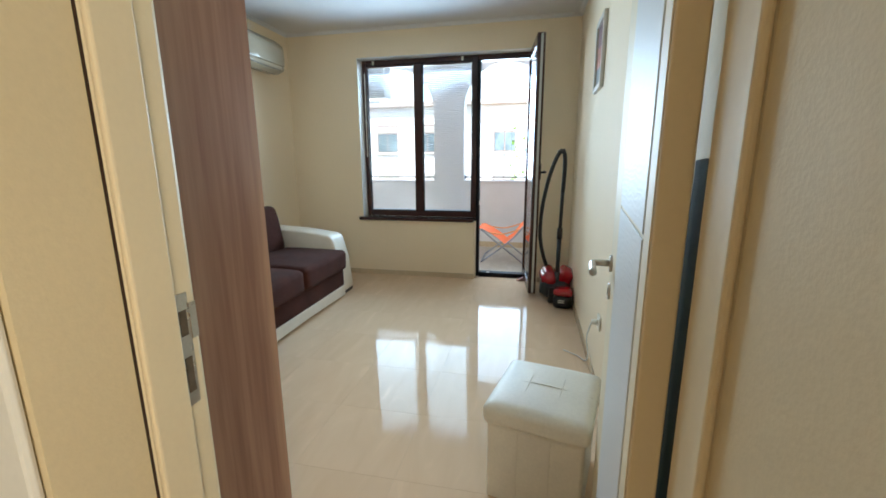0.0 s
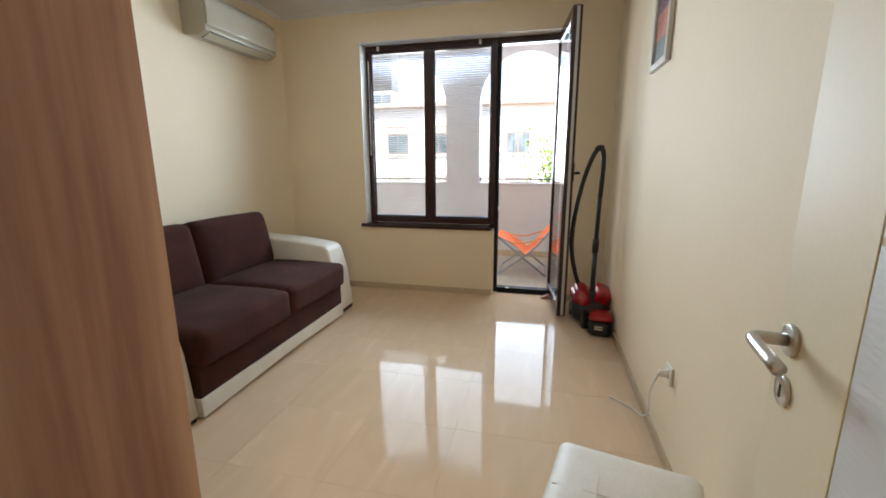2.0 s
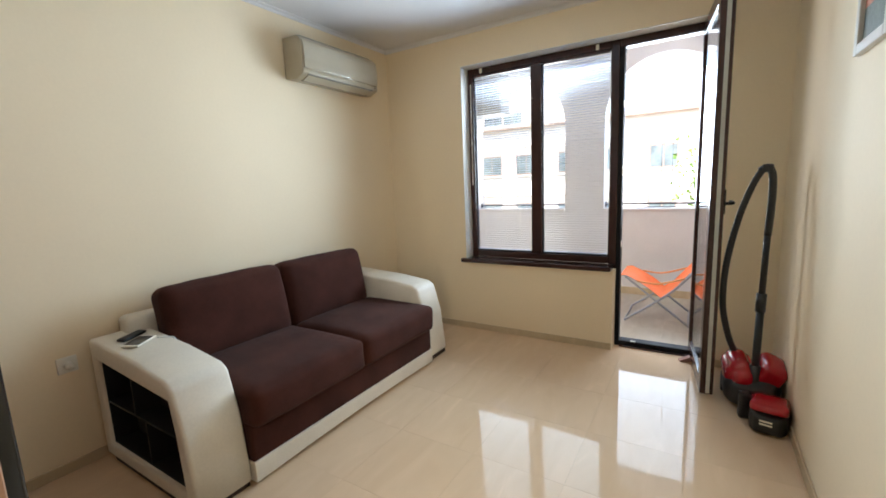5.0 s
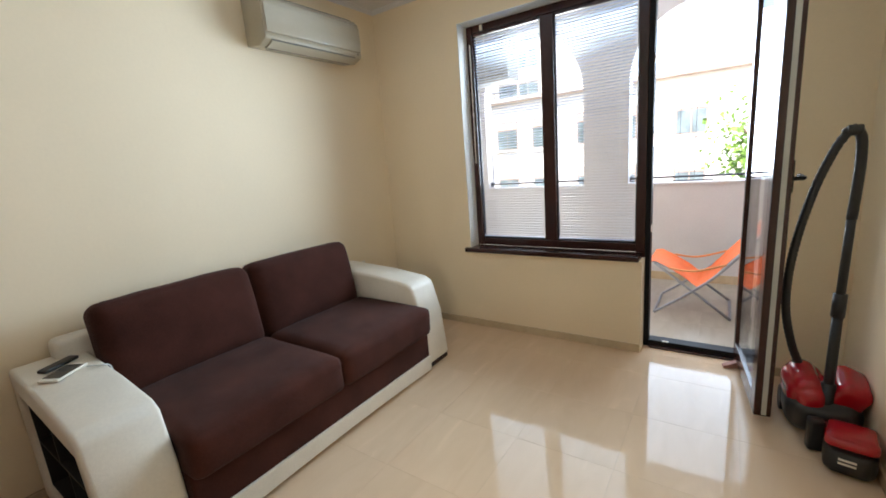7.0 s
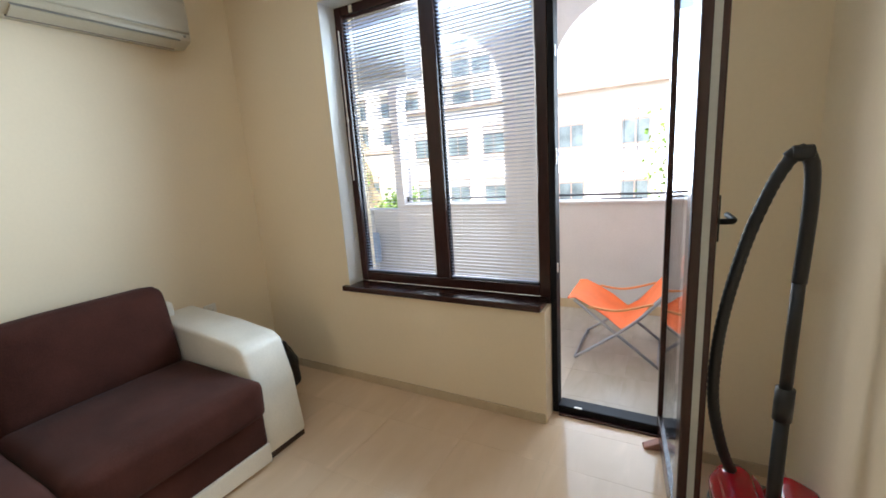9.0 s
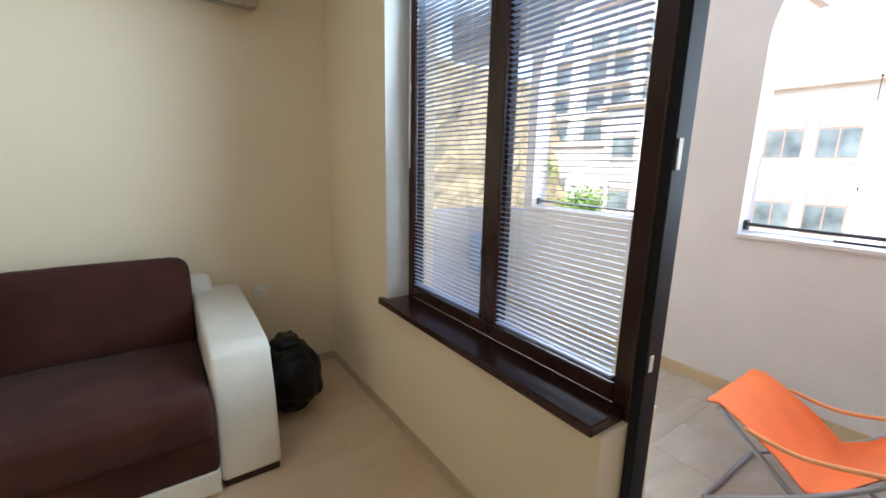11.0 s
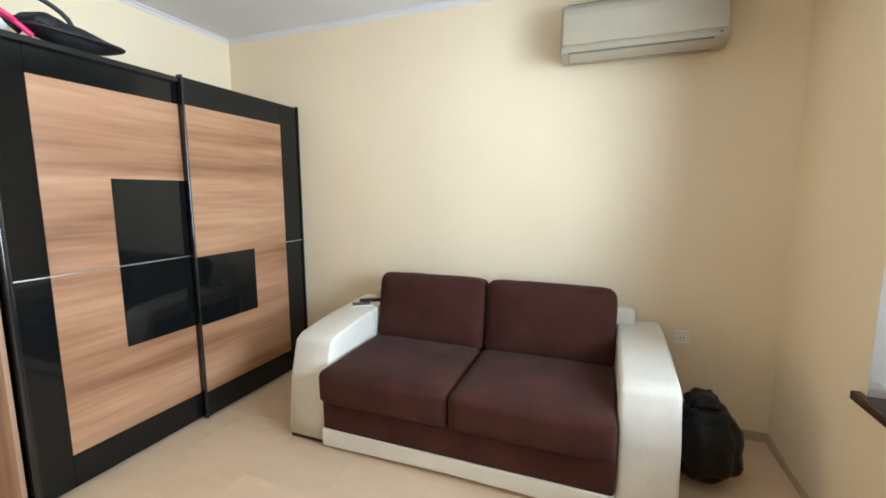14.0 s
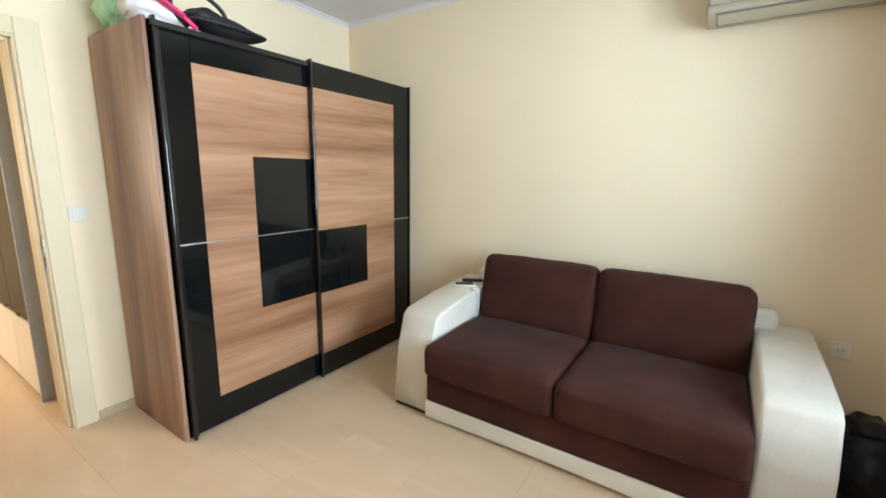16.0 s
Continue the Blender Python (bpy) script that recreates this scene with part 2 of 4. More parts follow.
M = {
    "wall": mat("cream_wall_paint", (0.9, 0.745, 0.53), 0.7, var=0.015, scale=1.5, fine=60, bump=0.06, bump_scale=220),
    "ceiling": mat("white_ceiling_paint", (0.76, 0.74, 0.74), 0.85, var=0.02, scale=2, bump=0.05, bump_scale=200),
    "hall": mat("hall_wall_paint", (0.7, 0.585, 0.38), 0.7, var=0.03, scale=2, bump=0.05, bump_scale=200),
    "reveal": mat("white_plaster_reveal", (0.8, 0.78, 0.72), 0.75, var=0.02, bump=0.06, bump_scale=180),
    "tile": tile_mat("polished_beige_tile", (0.77, 0.56, 0.375), (0.73, 0.52, 0.34), 0.045),
    "grout": mat("pale_grout", (0.66, 0.53, 0.37), 0.8, var=0.08, scale=20),
    "skirt": tile_mat("beige_skirting_tile", (0.62, 0.48, 0.32), (0.56, 0.42, 0.27), 0.12),
    "btile": tile_mat("balcony_tile", (0.5, 0.44, 0.36), (0.43, 0.37, 0.29), 0.3),
    "stucco": mat("white_stucco", (0.72, 0.675, 0.665), 0.9, var=0.03, scale=3, bump=0.35, bump_scale=140),
    "parapet": mat("pale_parapet_plaster", (0.62, 0.6, 0.59), 0.9, var=0.04, scale=3, bump=0.25, bump_scale=140),
    "pvc": mat("dark_walnut_pvc", (0.042, 0.014, 0.011), 0.24, var=0.15, scale=8, stretch=(1, 1, 0.15), bump=0.05, bump_scale=60),
    "gasket": mat("black_rubber_gasket", (0.007, 0.007, 0.008), 0.6, var=0.1, spec=0.25),
    "alu": mat("brushed_aluminium", (0.62, 0.6, 0.57), 0.3, metal=1.0, var=0.05, fine=200),
    "pvcedge": mat("pale_sash_edge", (0.5, 0.5, 0.46), 0.45, var=0.05),
    "slat": mat("pale_blue_enamel_slat", (0.35, 0.43, 0.6), 0.35, var=0.02),
    "cord": mat("white_cord", (0.75, 0.75, 0.72), 0.8, var=0.05),
    "plastic": mat("white_plastic", (0.85, 0.8, 0.7), 0.35, var=0.02),
    "acbody": mat("ivory_ac_plastic", (0.45, 0.385, 0.28), 0.35, var=0.03),
    "acfront": mat("glossy_ivory_ac_front", (0.48, 0.42, 0.32), 0.13, var=0.02),
    "acdark": mat("grey_vent_gap", (0.2, 0.18, 0.15), 0.6, var=0.05),
    "leather": mat("cream_faux_leather", (0.82, 0.765, 0.66), 0.42, var=0.04, scale=5, bump=0.18, bump_scale=330),
    "fabric": mat("brown_velour", (0.064, 0.0215, 0.0155), 0.95, var=0.17, scale=6, fine=160, bump=0.35, bump_scale=300, sheen=0.05, spec=0.1),
    "niche": mat("black_niche_board", (0.01, 0.01, 0.011), 0.5, var=0.1),
    "foot": mat("dark_foot_and_shadow", (0.03, 0.012, 0.009), 0.4, var=0.1),
    "wr_side": wood("brown_wardrobe_laminate", (0.08, 0.032, 0.02), (0.235, 0.11, 0.067), (0.41, 0.235, 0.15), 2, 0.42, 4.6),
    "wr_panel": wood("warm_walnut_panel", (0.14, 0.053, 0.025), (0.36, 0.17, 0.088), (0.53, 0.29, 0.17), 0, 0.3, 4.8, 0.2),
    "wr_black": mat("black_gloss_glass", (0.006, 0.007, 0.007), 0.06, var=0.05, spec=0.36, wear=0.02),
    "wr_prof": mat("black_anodised_profile", (0.012, 0.011, 0.011), 0.2, var=0.1, coat=0.3),
    "steel": mat("satin_steel", (0.55, 0.52, 0.48), 0.28, metal=1.0, var=0.05, fine=200),
    "door": relief_mat("white_embossed_door_skin", (0.66, 0.66, 0.64), 0.5),
    "doorflat": mat("cream_door_lining", (0.78, 0.665, 0.46), 0.55, var=0.02, scale=3, spec=0.3),
    "red": mat("red_vacuum_plastic", (0.42, 0.006, 0.014), 0.16, var=0.06, coat=0.4),
    "blackp": mat("black_plastic", (0.014, 0.014, 0.015), 0.4, var=0.1, bump=0.05),
    "hose": mat("black_ribbed_hose", (0.016, 0.016, 0.017), 0.45, var=0.1),
    "binbag": mat("black_bag_film", (0.004, 0.004, 0.0045), 0.42, var=0.1, bump=0.7, bump_scale=22, spec=0.3),
    "orange": mat("orange_canvas", (0.85, 0.16, 0.03), 0.8, var=0.06, bump=0.15, bump_scale=300),
    "orange2": mat("orange_webbing", (0.85, 0.36, 0.15), 0.8, var=0.06, bump=0.15, bump_scale=300),
    "tube": mat("grey_chair_tube", (0.36, 0.37, 0.4), 0.35, metal=0.6, var=0.05),
    "iron": mat("black_wrought_iron", (0.02, 0.02, 0.022), 0.5, var=0.1),
    "wedge": mat("pinkish_rubber_wedge", (0.42, 0.2, 0.15), 0.7, var=0.1),
    "screen": mat("dark_screen", (0.02, 0.02, 0.022), 0.1, var=0.05),
    "picf": mat("pale_picture_moulding", (0.6, 0.56, 0.5), 0.35, var=0.06),
    "pic_a": mat("muted_violet_print", (0.16, 0.08, 0.1), 0.4, var=0.3, scale=12),
    "pic_b": mat("sunset_orange_print", (0.5, 0.17, 0.1), 0.4, var=0.3, scale=10),
    "pic_c": mat("grey_green_print", (0.1, 0.13, 0.11), 0.4, var=0.35, scale=12),
    "green_bag": mat("pale_green_plastic_bag", (0.4, 0.72, 0.42), 0.35, var=0.2, scale=14, bump=0.3, bump_scale=30),
    "white_bag": mat("white_plastic_bag", (0.8, 0.76, 0.74), 0.4, var=0.1, scale=14, bump=0.3, bump_scale=30),
    "pink": mat("hot_pink_plastic", (0.85, 0.03, 0.16), 0.35, var=0.05),
    "bagcloth": mat("black_bag_cloth", (0.012, 0.012, 0.013), 0.55, var=0.15, bump=0.3, bump_scale=60),
    "dkgreen": mat("dark_green_cover", (0.015, 0.04, 0.028), 0.8, var=0.25, scale=9, bump=0.2, bump_scale=200),
    "facade": mat("sunlit_white_render", (0.8, 0.78, 0.74), 0.9, var=0.03, scale=0.6, fine=8),
    "facade2": mat("ivory_render", (0.78, 0.74, 0.68), 0.9, var=0.04, scale=0.6, fine=8),
    "roof": mat("brown_roof_tile", (0.55, 0.45, 0.38), 0.8, var=0.15, scale=2),
    "winglass": mat("teal_window_glass", (0.16, 0.215, 0.23), 0.1, var=0.35, scale=1.2),
    "winframe": mat("brown_window_frame", (0.34, 0.26, 0.22), 0.5, var=0.1),
    "curtain": mat("pale_curtain", (0.5, 0.48, 0.42), 0.9, var=0.1, scale=8),
    "rock": mat("ochre_stone_slope", (0.3, 0.25, 0.16), 0.95, var=0.14, scale=1.3, fine=7, bump=0.25, bump_scale=4),
    "ground": mat("paved_ground", (0.3, 0.28, 0.25), 0.9, var=0.1, scale=0.4, fine=5),
    "leaf": mat("fresh_green_leaf", (0.12, 0.24, 0.035), 0.55, var=0.3, scale=3),
    "bark": mat("grey_bark", (0.12, 0.09, 0.06), 0.9, var=0.2, bump=0.5, bump_scale=30),
    "glass": glass_mat("clear_window_glass"),
    "orangepost": mat("rusty_orange_post", (0.5, 0.22, 0.08), 0.7, var=0.2),
    "outac": mat("grey_outdoor_unit", (0.33, 0.33, 0.32), 0.5, var=0.06),
    "bluebox": mat("pale_blue_box", (0.3, 0.42, 0.6), 0.6, var=0.1),
}


# ---- mesh tools ----
def mesh(bm, name, material, smooth=False):
    me = bpy.data.meshes.new(name)
    bm.normal_update()
    bm.to_mesh(me)
    bm.free()
    me.materials.append(material)
    if smooth:
        me.polygons.foreach_set("use_smooth", [True] * len(me.polygons))
    return me


def part(name, bm, material, parent, label="", smooth=False):
    """One mesh object, drawn in world places, under a thing or a part."""
    ob = new(name, mesh(bm, name, material, smooth))
    ob.parent = parent
    if parent.parent is None:
        ob.matrix_parent_inverse = parent.matrix_basis.inverted()
    if label:
        tagged(ob, label)
    return ob


def thing(name, at, label, category, group="", kind="", rz=0):
    ob = new(name)
    ob.empty_display_size = 0.1
    ob.matrix_basis = pose(*at, 0, 0, rz)
    return tagged(ob, label, category, group, kind)


def setting(name, bm, material, label, category):
    ob = new(name, mesh(bm, name, material))
    return tagged(ob, label, category, "", "structure")


def box(x0, x1, y0, y1, z0, z1, bevel=0.0, seg=2, bm=None):
    made = bmesh.new()
    bmesh.ops.create_cube(made, size=1)
    bmesh.ops.scale(made, vec=(x1 - x0, y1 - y0, z1 - z0), verts=made.verts)
    bmesh.ops.translate(made, vec=((x0 + x1) / 2, (y0 + y1) / 2, (z0 + z1) / 2), verts=made.verts)
    if bevel:
        bmesh.ops.bevel(made, geom=list(made.edges), offset=bevel, segments=seg, profile=0.5, affect="EDGES")
    if bm is None:
        return made
    return merge(bm, made)


def merge(bm, other):
    tmp = bpy.data.meshes.new("tmp")
    other.to_mesh(tmp)
    other.free()
    bm.from_mesh(tmp)
    bpy.data.meshes.remove(tmp)
    return bm


def prism(outline, a, b, axis, bevel=0.0, seg=2):
    """An outline of (u, v) pairs drawn out from a to b along axis. u, v are the other two axes in order."""
    bm = bmesh.new()
    rows = []
    for d in (a, b):
        row = []
        for u, v in outline:
            p = [u, v]
            p.insert(axis, d)
            row.append(bm.verts.new(p))
        rows.append(row)
    n = len(outline)
    bm.faces.new(rows[0])
    bm.faces.new(rows[1][::-1])
    for i in range(n):
        bm.faces.new((rows[0][i], rows[0][(i + 1) % n], rows[1][(i + 1) % n], rows[1][i]))
    bmesh.ops.recalc_face_normals(bm, faces=bm.faces)
    if bevel:
        bmesh.ops.bevel(bm, geom=list(bm.edges), offset=bevel, segments=seg, profile=0.5, affect="EDGES")
    return bm


def tube(points, radius, sides=10, ribs=0.0):
    """A swept round tube through points, smoothed. ribs: how far rings stand out."""
    pts = [Vector(p) for p in points]
    path = []
    for i in range(len(pts) - 1):
        p0, p1, p2, p3 = pts[max(i - 1, 0)], pts[i], pts[i + 1], pts[min(i + 2, len(pts) - 1)]
        steps = max(2, int((p2 - p1).length / (0.012 if ribs else 0.03)))
        steps = 1 if len(pts) == 2 and not ribs else steps
        for s in range(steps):
            t = s / steps
            path.append(0.5 * ((2 * p1) + (p2 - p0) * t + (2 * p0 - 5 * p1 + 4 * p2 - p3) * t * t + (3 * p1 - p0 - 3 * p2 + p3) * t ** 3))
    path.append(pts[-1])
    bm = bmesh.new()
    rings, side = [], None
    for i, p in enumerate(path):
        d = (path[min(i + 1, len(path) - 1)] - path[max(i - 1, 0)]).normalized()
        side = d.orthogonal().normalized() if side is None else (side - d * side.dot(d)).normalized()
        up = d.cross(side)
        r = radius + (ribs if ribs and i % 2 else 0)
        rings.append([bm.verts.new(p + r * (math.cos(a) * side + math.sin(a) * up)) for a in (2 * math.pi * k / sides for k in range(sides))])
    for a, b in zip(rings, rings[1:]):
        for k in range(sides):
            bm.faces.new((a[k], a[(k + 1) % sides], b[(k + 1) % sides], b[k]))
    bm.faces.new(rings[0][::-1])
    bm.faces.new(rings[-1])
    return bm


def cushion(sx, sy, sz, r, puff=(0, 0, 0), n=12, rough=0.0, seed=0.0):
    """A soft rounded block about its middle: r rounds the edges, puff swells each pair of faces."""
    bm = bmesh.new()
    bmesh.ops.create_cube(bm, size=2)
    bmesh.ops.subdivide_edges(bm, edges=list(bm.edges), cuts=n, use_grid_fill=True)
    half = Vector((sx / 2, sy / 2, sz / 2))
    for v in bm.verts:
        u = v.co.copy()
        p = Vector([math.copysign(abs(c) ** 0.7, c) * h for c, h in zip(u, half)])
        core = Vector([max(-(h - r), min(h - r, c)) for c, h in zip(p, half)])
        d = p - core
        if d.length > 1e-9:
            p = core + d.normalized() * min(r, max(abs(d.x), abs(d.y), abs(d.z)))
        for k in range(3):
            a, b = (k + 1) % 3, (k + 2) % 3
            if abs(u[k]) > 0.999:
                p[k] += math.copysign(puff[k] * (1 - u[a] ** 2) * (1 - u[b] ** 2), u[k])
        if rough:
            p += rough * noise.noise_vector(p * 7 + Vector((seed, seed, seed)))
        v.co = p
    return bm


def disc(radius, depth, at, axis, sides=24, bevel=0.0):
    bm = bmesh.new()
    bmesh.ops.create_cone(bm, cap_ends=True, segments=sides, radius1=radius, radius2=radius, depth=depth)
    if bevel:
        bmesh.ops.bevel(bm, geom=[e for e in bm.edges if len(e.link_faces) == 2 and any(len(f.verts) > 4 for f in e.link_faces)],
                        offset=bevel, segments=2, profile=0.5, affect="EDGES")
    turn = {0: Matrix.Rotation(math.pi / 2, 3, "Y"), 1: Matrix.Rotation(math.pi / 2, 3, "X"), 2: Matrix.Identity(3)}[axis]
    bmesh.ops.rotate(bm, cent=(0, 0, 0), matrix=turn, verts=bm.verts)
    bmesh.ops.translate(bm, vec=at, verts=bm.verts)
    return bm


def moved(bm, m):
    bmesh.ops.transform(bm, matrix=m, verts=bm.verts)
    return bm


# ---- large structure ----
N, S, E, H = 3.93, 0.02, 3.14, 2.68      # north, south and east wall faces, ceiling height
WALL = 0.29                             # thickness of the north wall
WX0, WX1, WZ0, WZ1 = 0.825, 2.125, 0.68, 2.395   # window opening; the balcony door stands beside it
DX1 = 2.8                              # hinge side of the balcony door
JX0, JX1, JZ = 2.155, 2.945, 2.03           # room door opening
FY0, FY1 = N + 0.13, N + 0.2            # depth of the window and door frames
YP = 5.87                               # inner face of the parapet

bm = bmesh.new()
box(0, E, S - 0.25, FY0, -0.12, -0.0012, bm=bm)
box(2.0, E + 0.4, -3.2, S - 0.25, -0.12, -0.0012, bm=bm)
floor = setting("floor", bm, M["grout"], "polished beige floor tiles with pale joints", "floor")
setting("wall_west", box(-0.2, 0, -0.2, N + WALL, -0.1, H + 0.2), M["wall"], "plain cream painted wall", "wall")
setting("wall_east", box(E, E + 0.2, S - 0.25, N + WALL, -0.1, H + 0.2), M["wall"], "plain cream painted wall", "wall")
bm = bmesh.new()
box(0, WX0, N, N + WALL, -0.1, H, bm=bm)
box(WX0, WX1, N, N + WALL, -0.1, WZ0 - 0.035, bm=bm)
box(WX0, DX1, N, N + WALL, WZ1, H, bm=bm)
box(DX1, E, N, N + WALL, -0.1, H, bm=bm)
setting("wall_north", bm, M["wall"], "cream painted wall with a window and a balcony door", "wall")
bm = bmesh.new()
box(0, JX0 - 0.03, S - 0.25, S, -0.1, H, bm=bm)
box(JX0 - 0.03, JX1 + 0.03, S - 0.25, S, JZ + 0.03, H, bm=bm)
box(JX1 + 0.03, E, S - 0.25, S, -0.1, H, bm=bm)
setting("wall_south", bm, M["wall"], "cream painted wall with the room door", "wall")
setting("ceiling", box(-0.2, E + 0.2, S - 0.25, N + WALL, H, H + 0.2), M["ceiling"], "white painted ceiling", "ceiling")
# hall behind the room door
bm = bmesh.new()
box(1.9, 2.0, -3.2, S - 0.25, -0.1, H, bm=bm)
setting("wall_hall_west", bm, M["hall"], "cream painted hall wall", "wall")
# unseen opening, added so that the hall fill lamp can stand in it
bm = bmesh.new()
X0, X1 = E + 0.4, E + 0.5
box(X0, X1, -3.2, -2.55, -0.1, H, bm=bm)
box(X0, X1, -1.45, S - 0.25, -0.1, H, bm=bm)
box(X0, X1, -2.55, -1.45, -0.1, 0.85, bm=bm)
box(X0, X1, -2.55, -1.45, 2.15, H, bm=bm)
setting("wall_hall_east", bm, M["hall"], "cream hall wall with an opening added for the fill lamp", "wall")
setting("ceiling_hall", box(1.9, E + 0.5, -3.3, S - 0.25, H, H + 0.15), M["ceiling"], "white hall ceiling", "ceiling")
# two unseen walls, added to stop sunlight entering the hall opening
setting("wall_sunblock_east", box(4.7, 4.9, -4.5, 0.5, -0.3, 7), M["stucco"], "unseen white wall added to keep the sun out of the hall", "wall")
setting("wall_sunblock_south", box(3.64, 4.7, -4.7, -4.5, -0.3, 7), M["stucco"], "unseen white wall added to keep the sun out of the hall", "wall")
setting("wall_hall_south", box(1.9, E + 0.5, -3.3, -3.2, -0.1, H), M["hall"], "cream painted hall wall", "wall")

# skirting of floor tile
for name, b in (("baseboard_north", (0.0, WX1 - 0.005, N - 0.011, N, 0, 0.055)), ("baseboard_north_2", (DX1 + 0.02, E, N - 0.011, N, 0, 0.055)),
                ("baseboard_west", (0, 0.011, 0.7, N - 0.011, 0, 0.055)), ("baseboard_east", (E - 0.011, E, S, N - 0.011, 0, 0.055)),
                ("baseboard_south", (1.86, JX0 - 0.115, S, S + 0.011, 0, 0.055))):
    setting(name, box(*b, bevel=0.002, seg=1), M["skirt"], "low beige tile skirting along the wall", "skirting")

# balcony
bm = box(-0.6, 3.6, N + WALL, 6.1, -0.2, -0.03)
balcony_floor = setting("balcony_floor", bm, M["grout"], "pale tiled balcony floor", "floor")


def arch_wall():
    """The balcony's outer wall: a parapet with two arched openings above it."""
    cols, top, springs, base = [(0.0, 1.22), (1.69, 2.95)], 2.85, 2.07, 0.985
    x0, x1, y0, y1 = -0.1, 3.6, YP, YP + 0.18
    m = bmesh.new()
    box(x0, x1, y0, y1, -0.2, base, bm=m)
    edges = [x0] + [c for pair in cols for c in pair] + [x1]
    for a, b in zip(edges[0::2], edges[1::2]):
        box(a, b, y0, y1, base, top, bm=m)
    for a, b in cols:
        c, r, k = (a + b) / 2, (b - a) / 2, 20
        line = [(c - r * math.cos(math.pi * i / k), springs + r * math.sin(math.pi * i / k)) for i in range(k + 1)]
        merge(m, prism(line + [(b, top), (a, top)], y0, y1, 1))
    return m


setting("wall_balcony", arch_wall(), M["stucco"], "white stucco balcony wall with two arched openings", "wall")
bm = bmesh.new()
box(0.0, 1.22, YP - 0.02, YP + 0.2, 0.985, 1.01, 0.004, 1, bm=bm)
box(1.69, 2.95, YP - 0.02, YP + 0.2, 0.985, 1.01, 0.004, 1, bm=bm)
setting("trim_parapet", bm, M["stucco"], "white coping slabs on the parapet", "trim")
# unseen piece added over the gap where sun leaked onto the balcony
setting("wall_sunblock_north", box(E + 0.2, 3.75, N + 0.1, N + WALL, -0.2, 3.0), M["stucco"], "white stucco outside wall, out of view", "wall")
setting("wall_balcony_east", box(3.6, 3.75, N + WALL, 6.1, -0.2, 2.85), M["stucco"], "white balcony end wall", "wall")
setting("wall_balcony_west", box(-0.6, -0.45, N + WALL, YP + 0.18, -0.2, 0.95), M["parapet"], "pale parapet at the balcony end", "wall")
setting("wall_balcony_corner", box(-0.45, -0.1, YP, YP + 0.18, -0.2, 0.95), M["parapet"], "pale parapet corner", "wall")
setting("ceiling_balcony", box(-0.6, 3.75, N + WALL, 6.1, 2.85, 3.0), M["stucco"], "white balcony ceiling", "ceiling")
setting("wall_outside", box(-8, -0.2, N + WALL - 0.1, N + WALL, -2.6, 6), M["stucco"], "white stucco outside wall, out of view", "wall")
setting("baseboard_balcony", box(-0.45, 3.6, YP - 0.012, YP, -0.03, 0.06), M["skirt"], "beige tile skirting on the balcony", "skirting")


# ---- window and balcony door ----
bm = bmesh.new()
box(WX0 - 0.001, WX0 + 0.003, N - 0.002, N + 0.128, WZ0, WZ1 - 0.003, bm=bm)
box(WX0 - 0.001, DX1 + 0.001, N - 0.002, N + 0.128, WZ1 - 0.003, WZ1 + 0.001, bm=bm)
setting("trim_window", bm, M["reveal"], "white plastered reveal round the window", "trim")
bm = box(WX0 - 0.045, WX1 - 0.015, N - 0.03, FY0 + 0.01, WZ0 - 0.035, WZ0, 0.006, 2)
sill = setting("window_sill_1", bm, M["pvc"], "dark brown inner window sill board", "window sill")
window = thing("window_1", (1.44, FY0, WZ0), "dark brown two-pane window beside the balcony door", "window", kind="structure")
GX = [(WX0 + 0.05, 1.42), (1.515, 2.063)]
for a, b, c, d in ((WX0, WX0 + 0.05, WZ0, WZ1), (1.42, 1.515, WZ0 + 0.06, WZ1 - 0.055), (2.063, WX1, WZ0, WZ1)):
    part("window_post", box(a, b, FY0, FY1, c, d, 0.006), M["pvc"], window)
for c, d in ((WZ0, WZ0 + 0.06), (WZ1 - 0.055, WZ1)):
    part("window_rail", box(WX0 + 0.05, 2.063, FY0 + 0.002, FY1, c, d, 0.006), M["pvc"], window)
for a, b in GX:
    pane = part("pane", box(a, b, FY0 + 0.042, FY0 + 0.048, WZ0 + 0.06, WZ1 - 0.055), M["glass"], window, "clear glass pane")
    pane.visible_shadow = False
    for c, d in ((a, a + 0.008), (b - 0.008, b)):
        part("glazing_bead", box(c, d, FY0 + 0.028, FY0 + 0.042, WZ0 + 0.06, WZ1 - 0.055), M["gasket"], window)
    for c, d in ((WZ0 + 0.06, WZ0 + 0.068), (WZ1 - 0.063, WZ1 - 0.055)):
        part("glazing_bead", box(a + 0.008, b - 0.008, FY0 + 0.028, FY0 + 0.042, c, d), M["gasket"], window)
bm = bmesh.new()
for x in (0.95, 1.95):
    box(x, x + 0.022, FY0 - 0.012, FY0, WZ1 - 0.05, WZ1 - 0.01, 0.002, 1, bm=bm)
part("blind_bracket", bm, M["plastic"], window, "small white clip on the window frame")

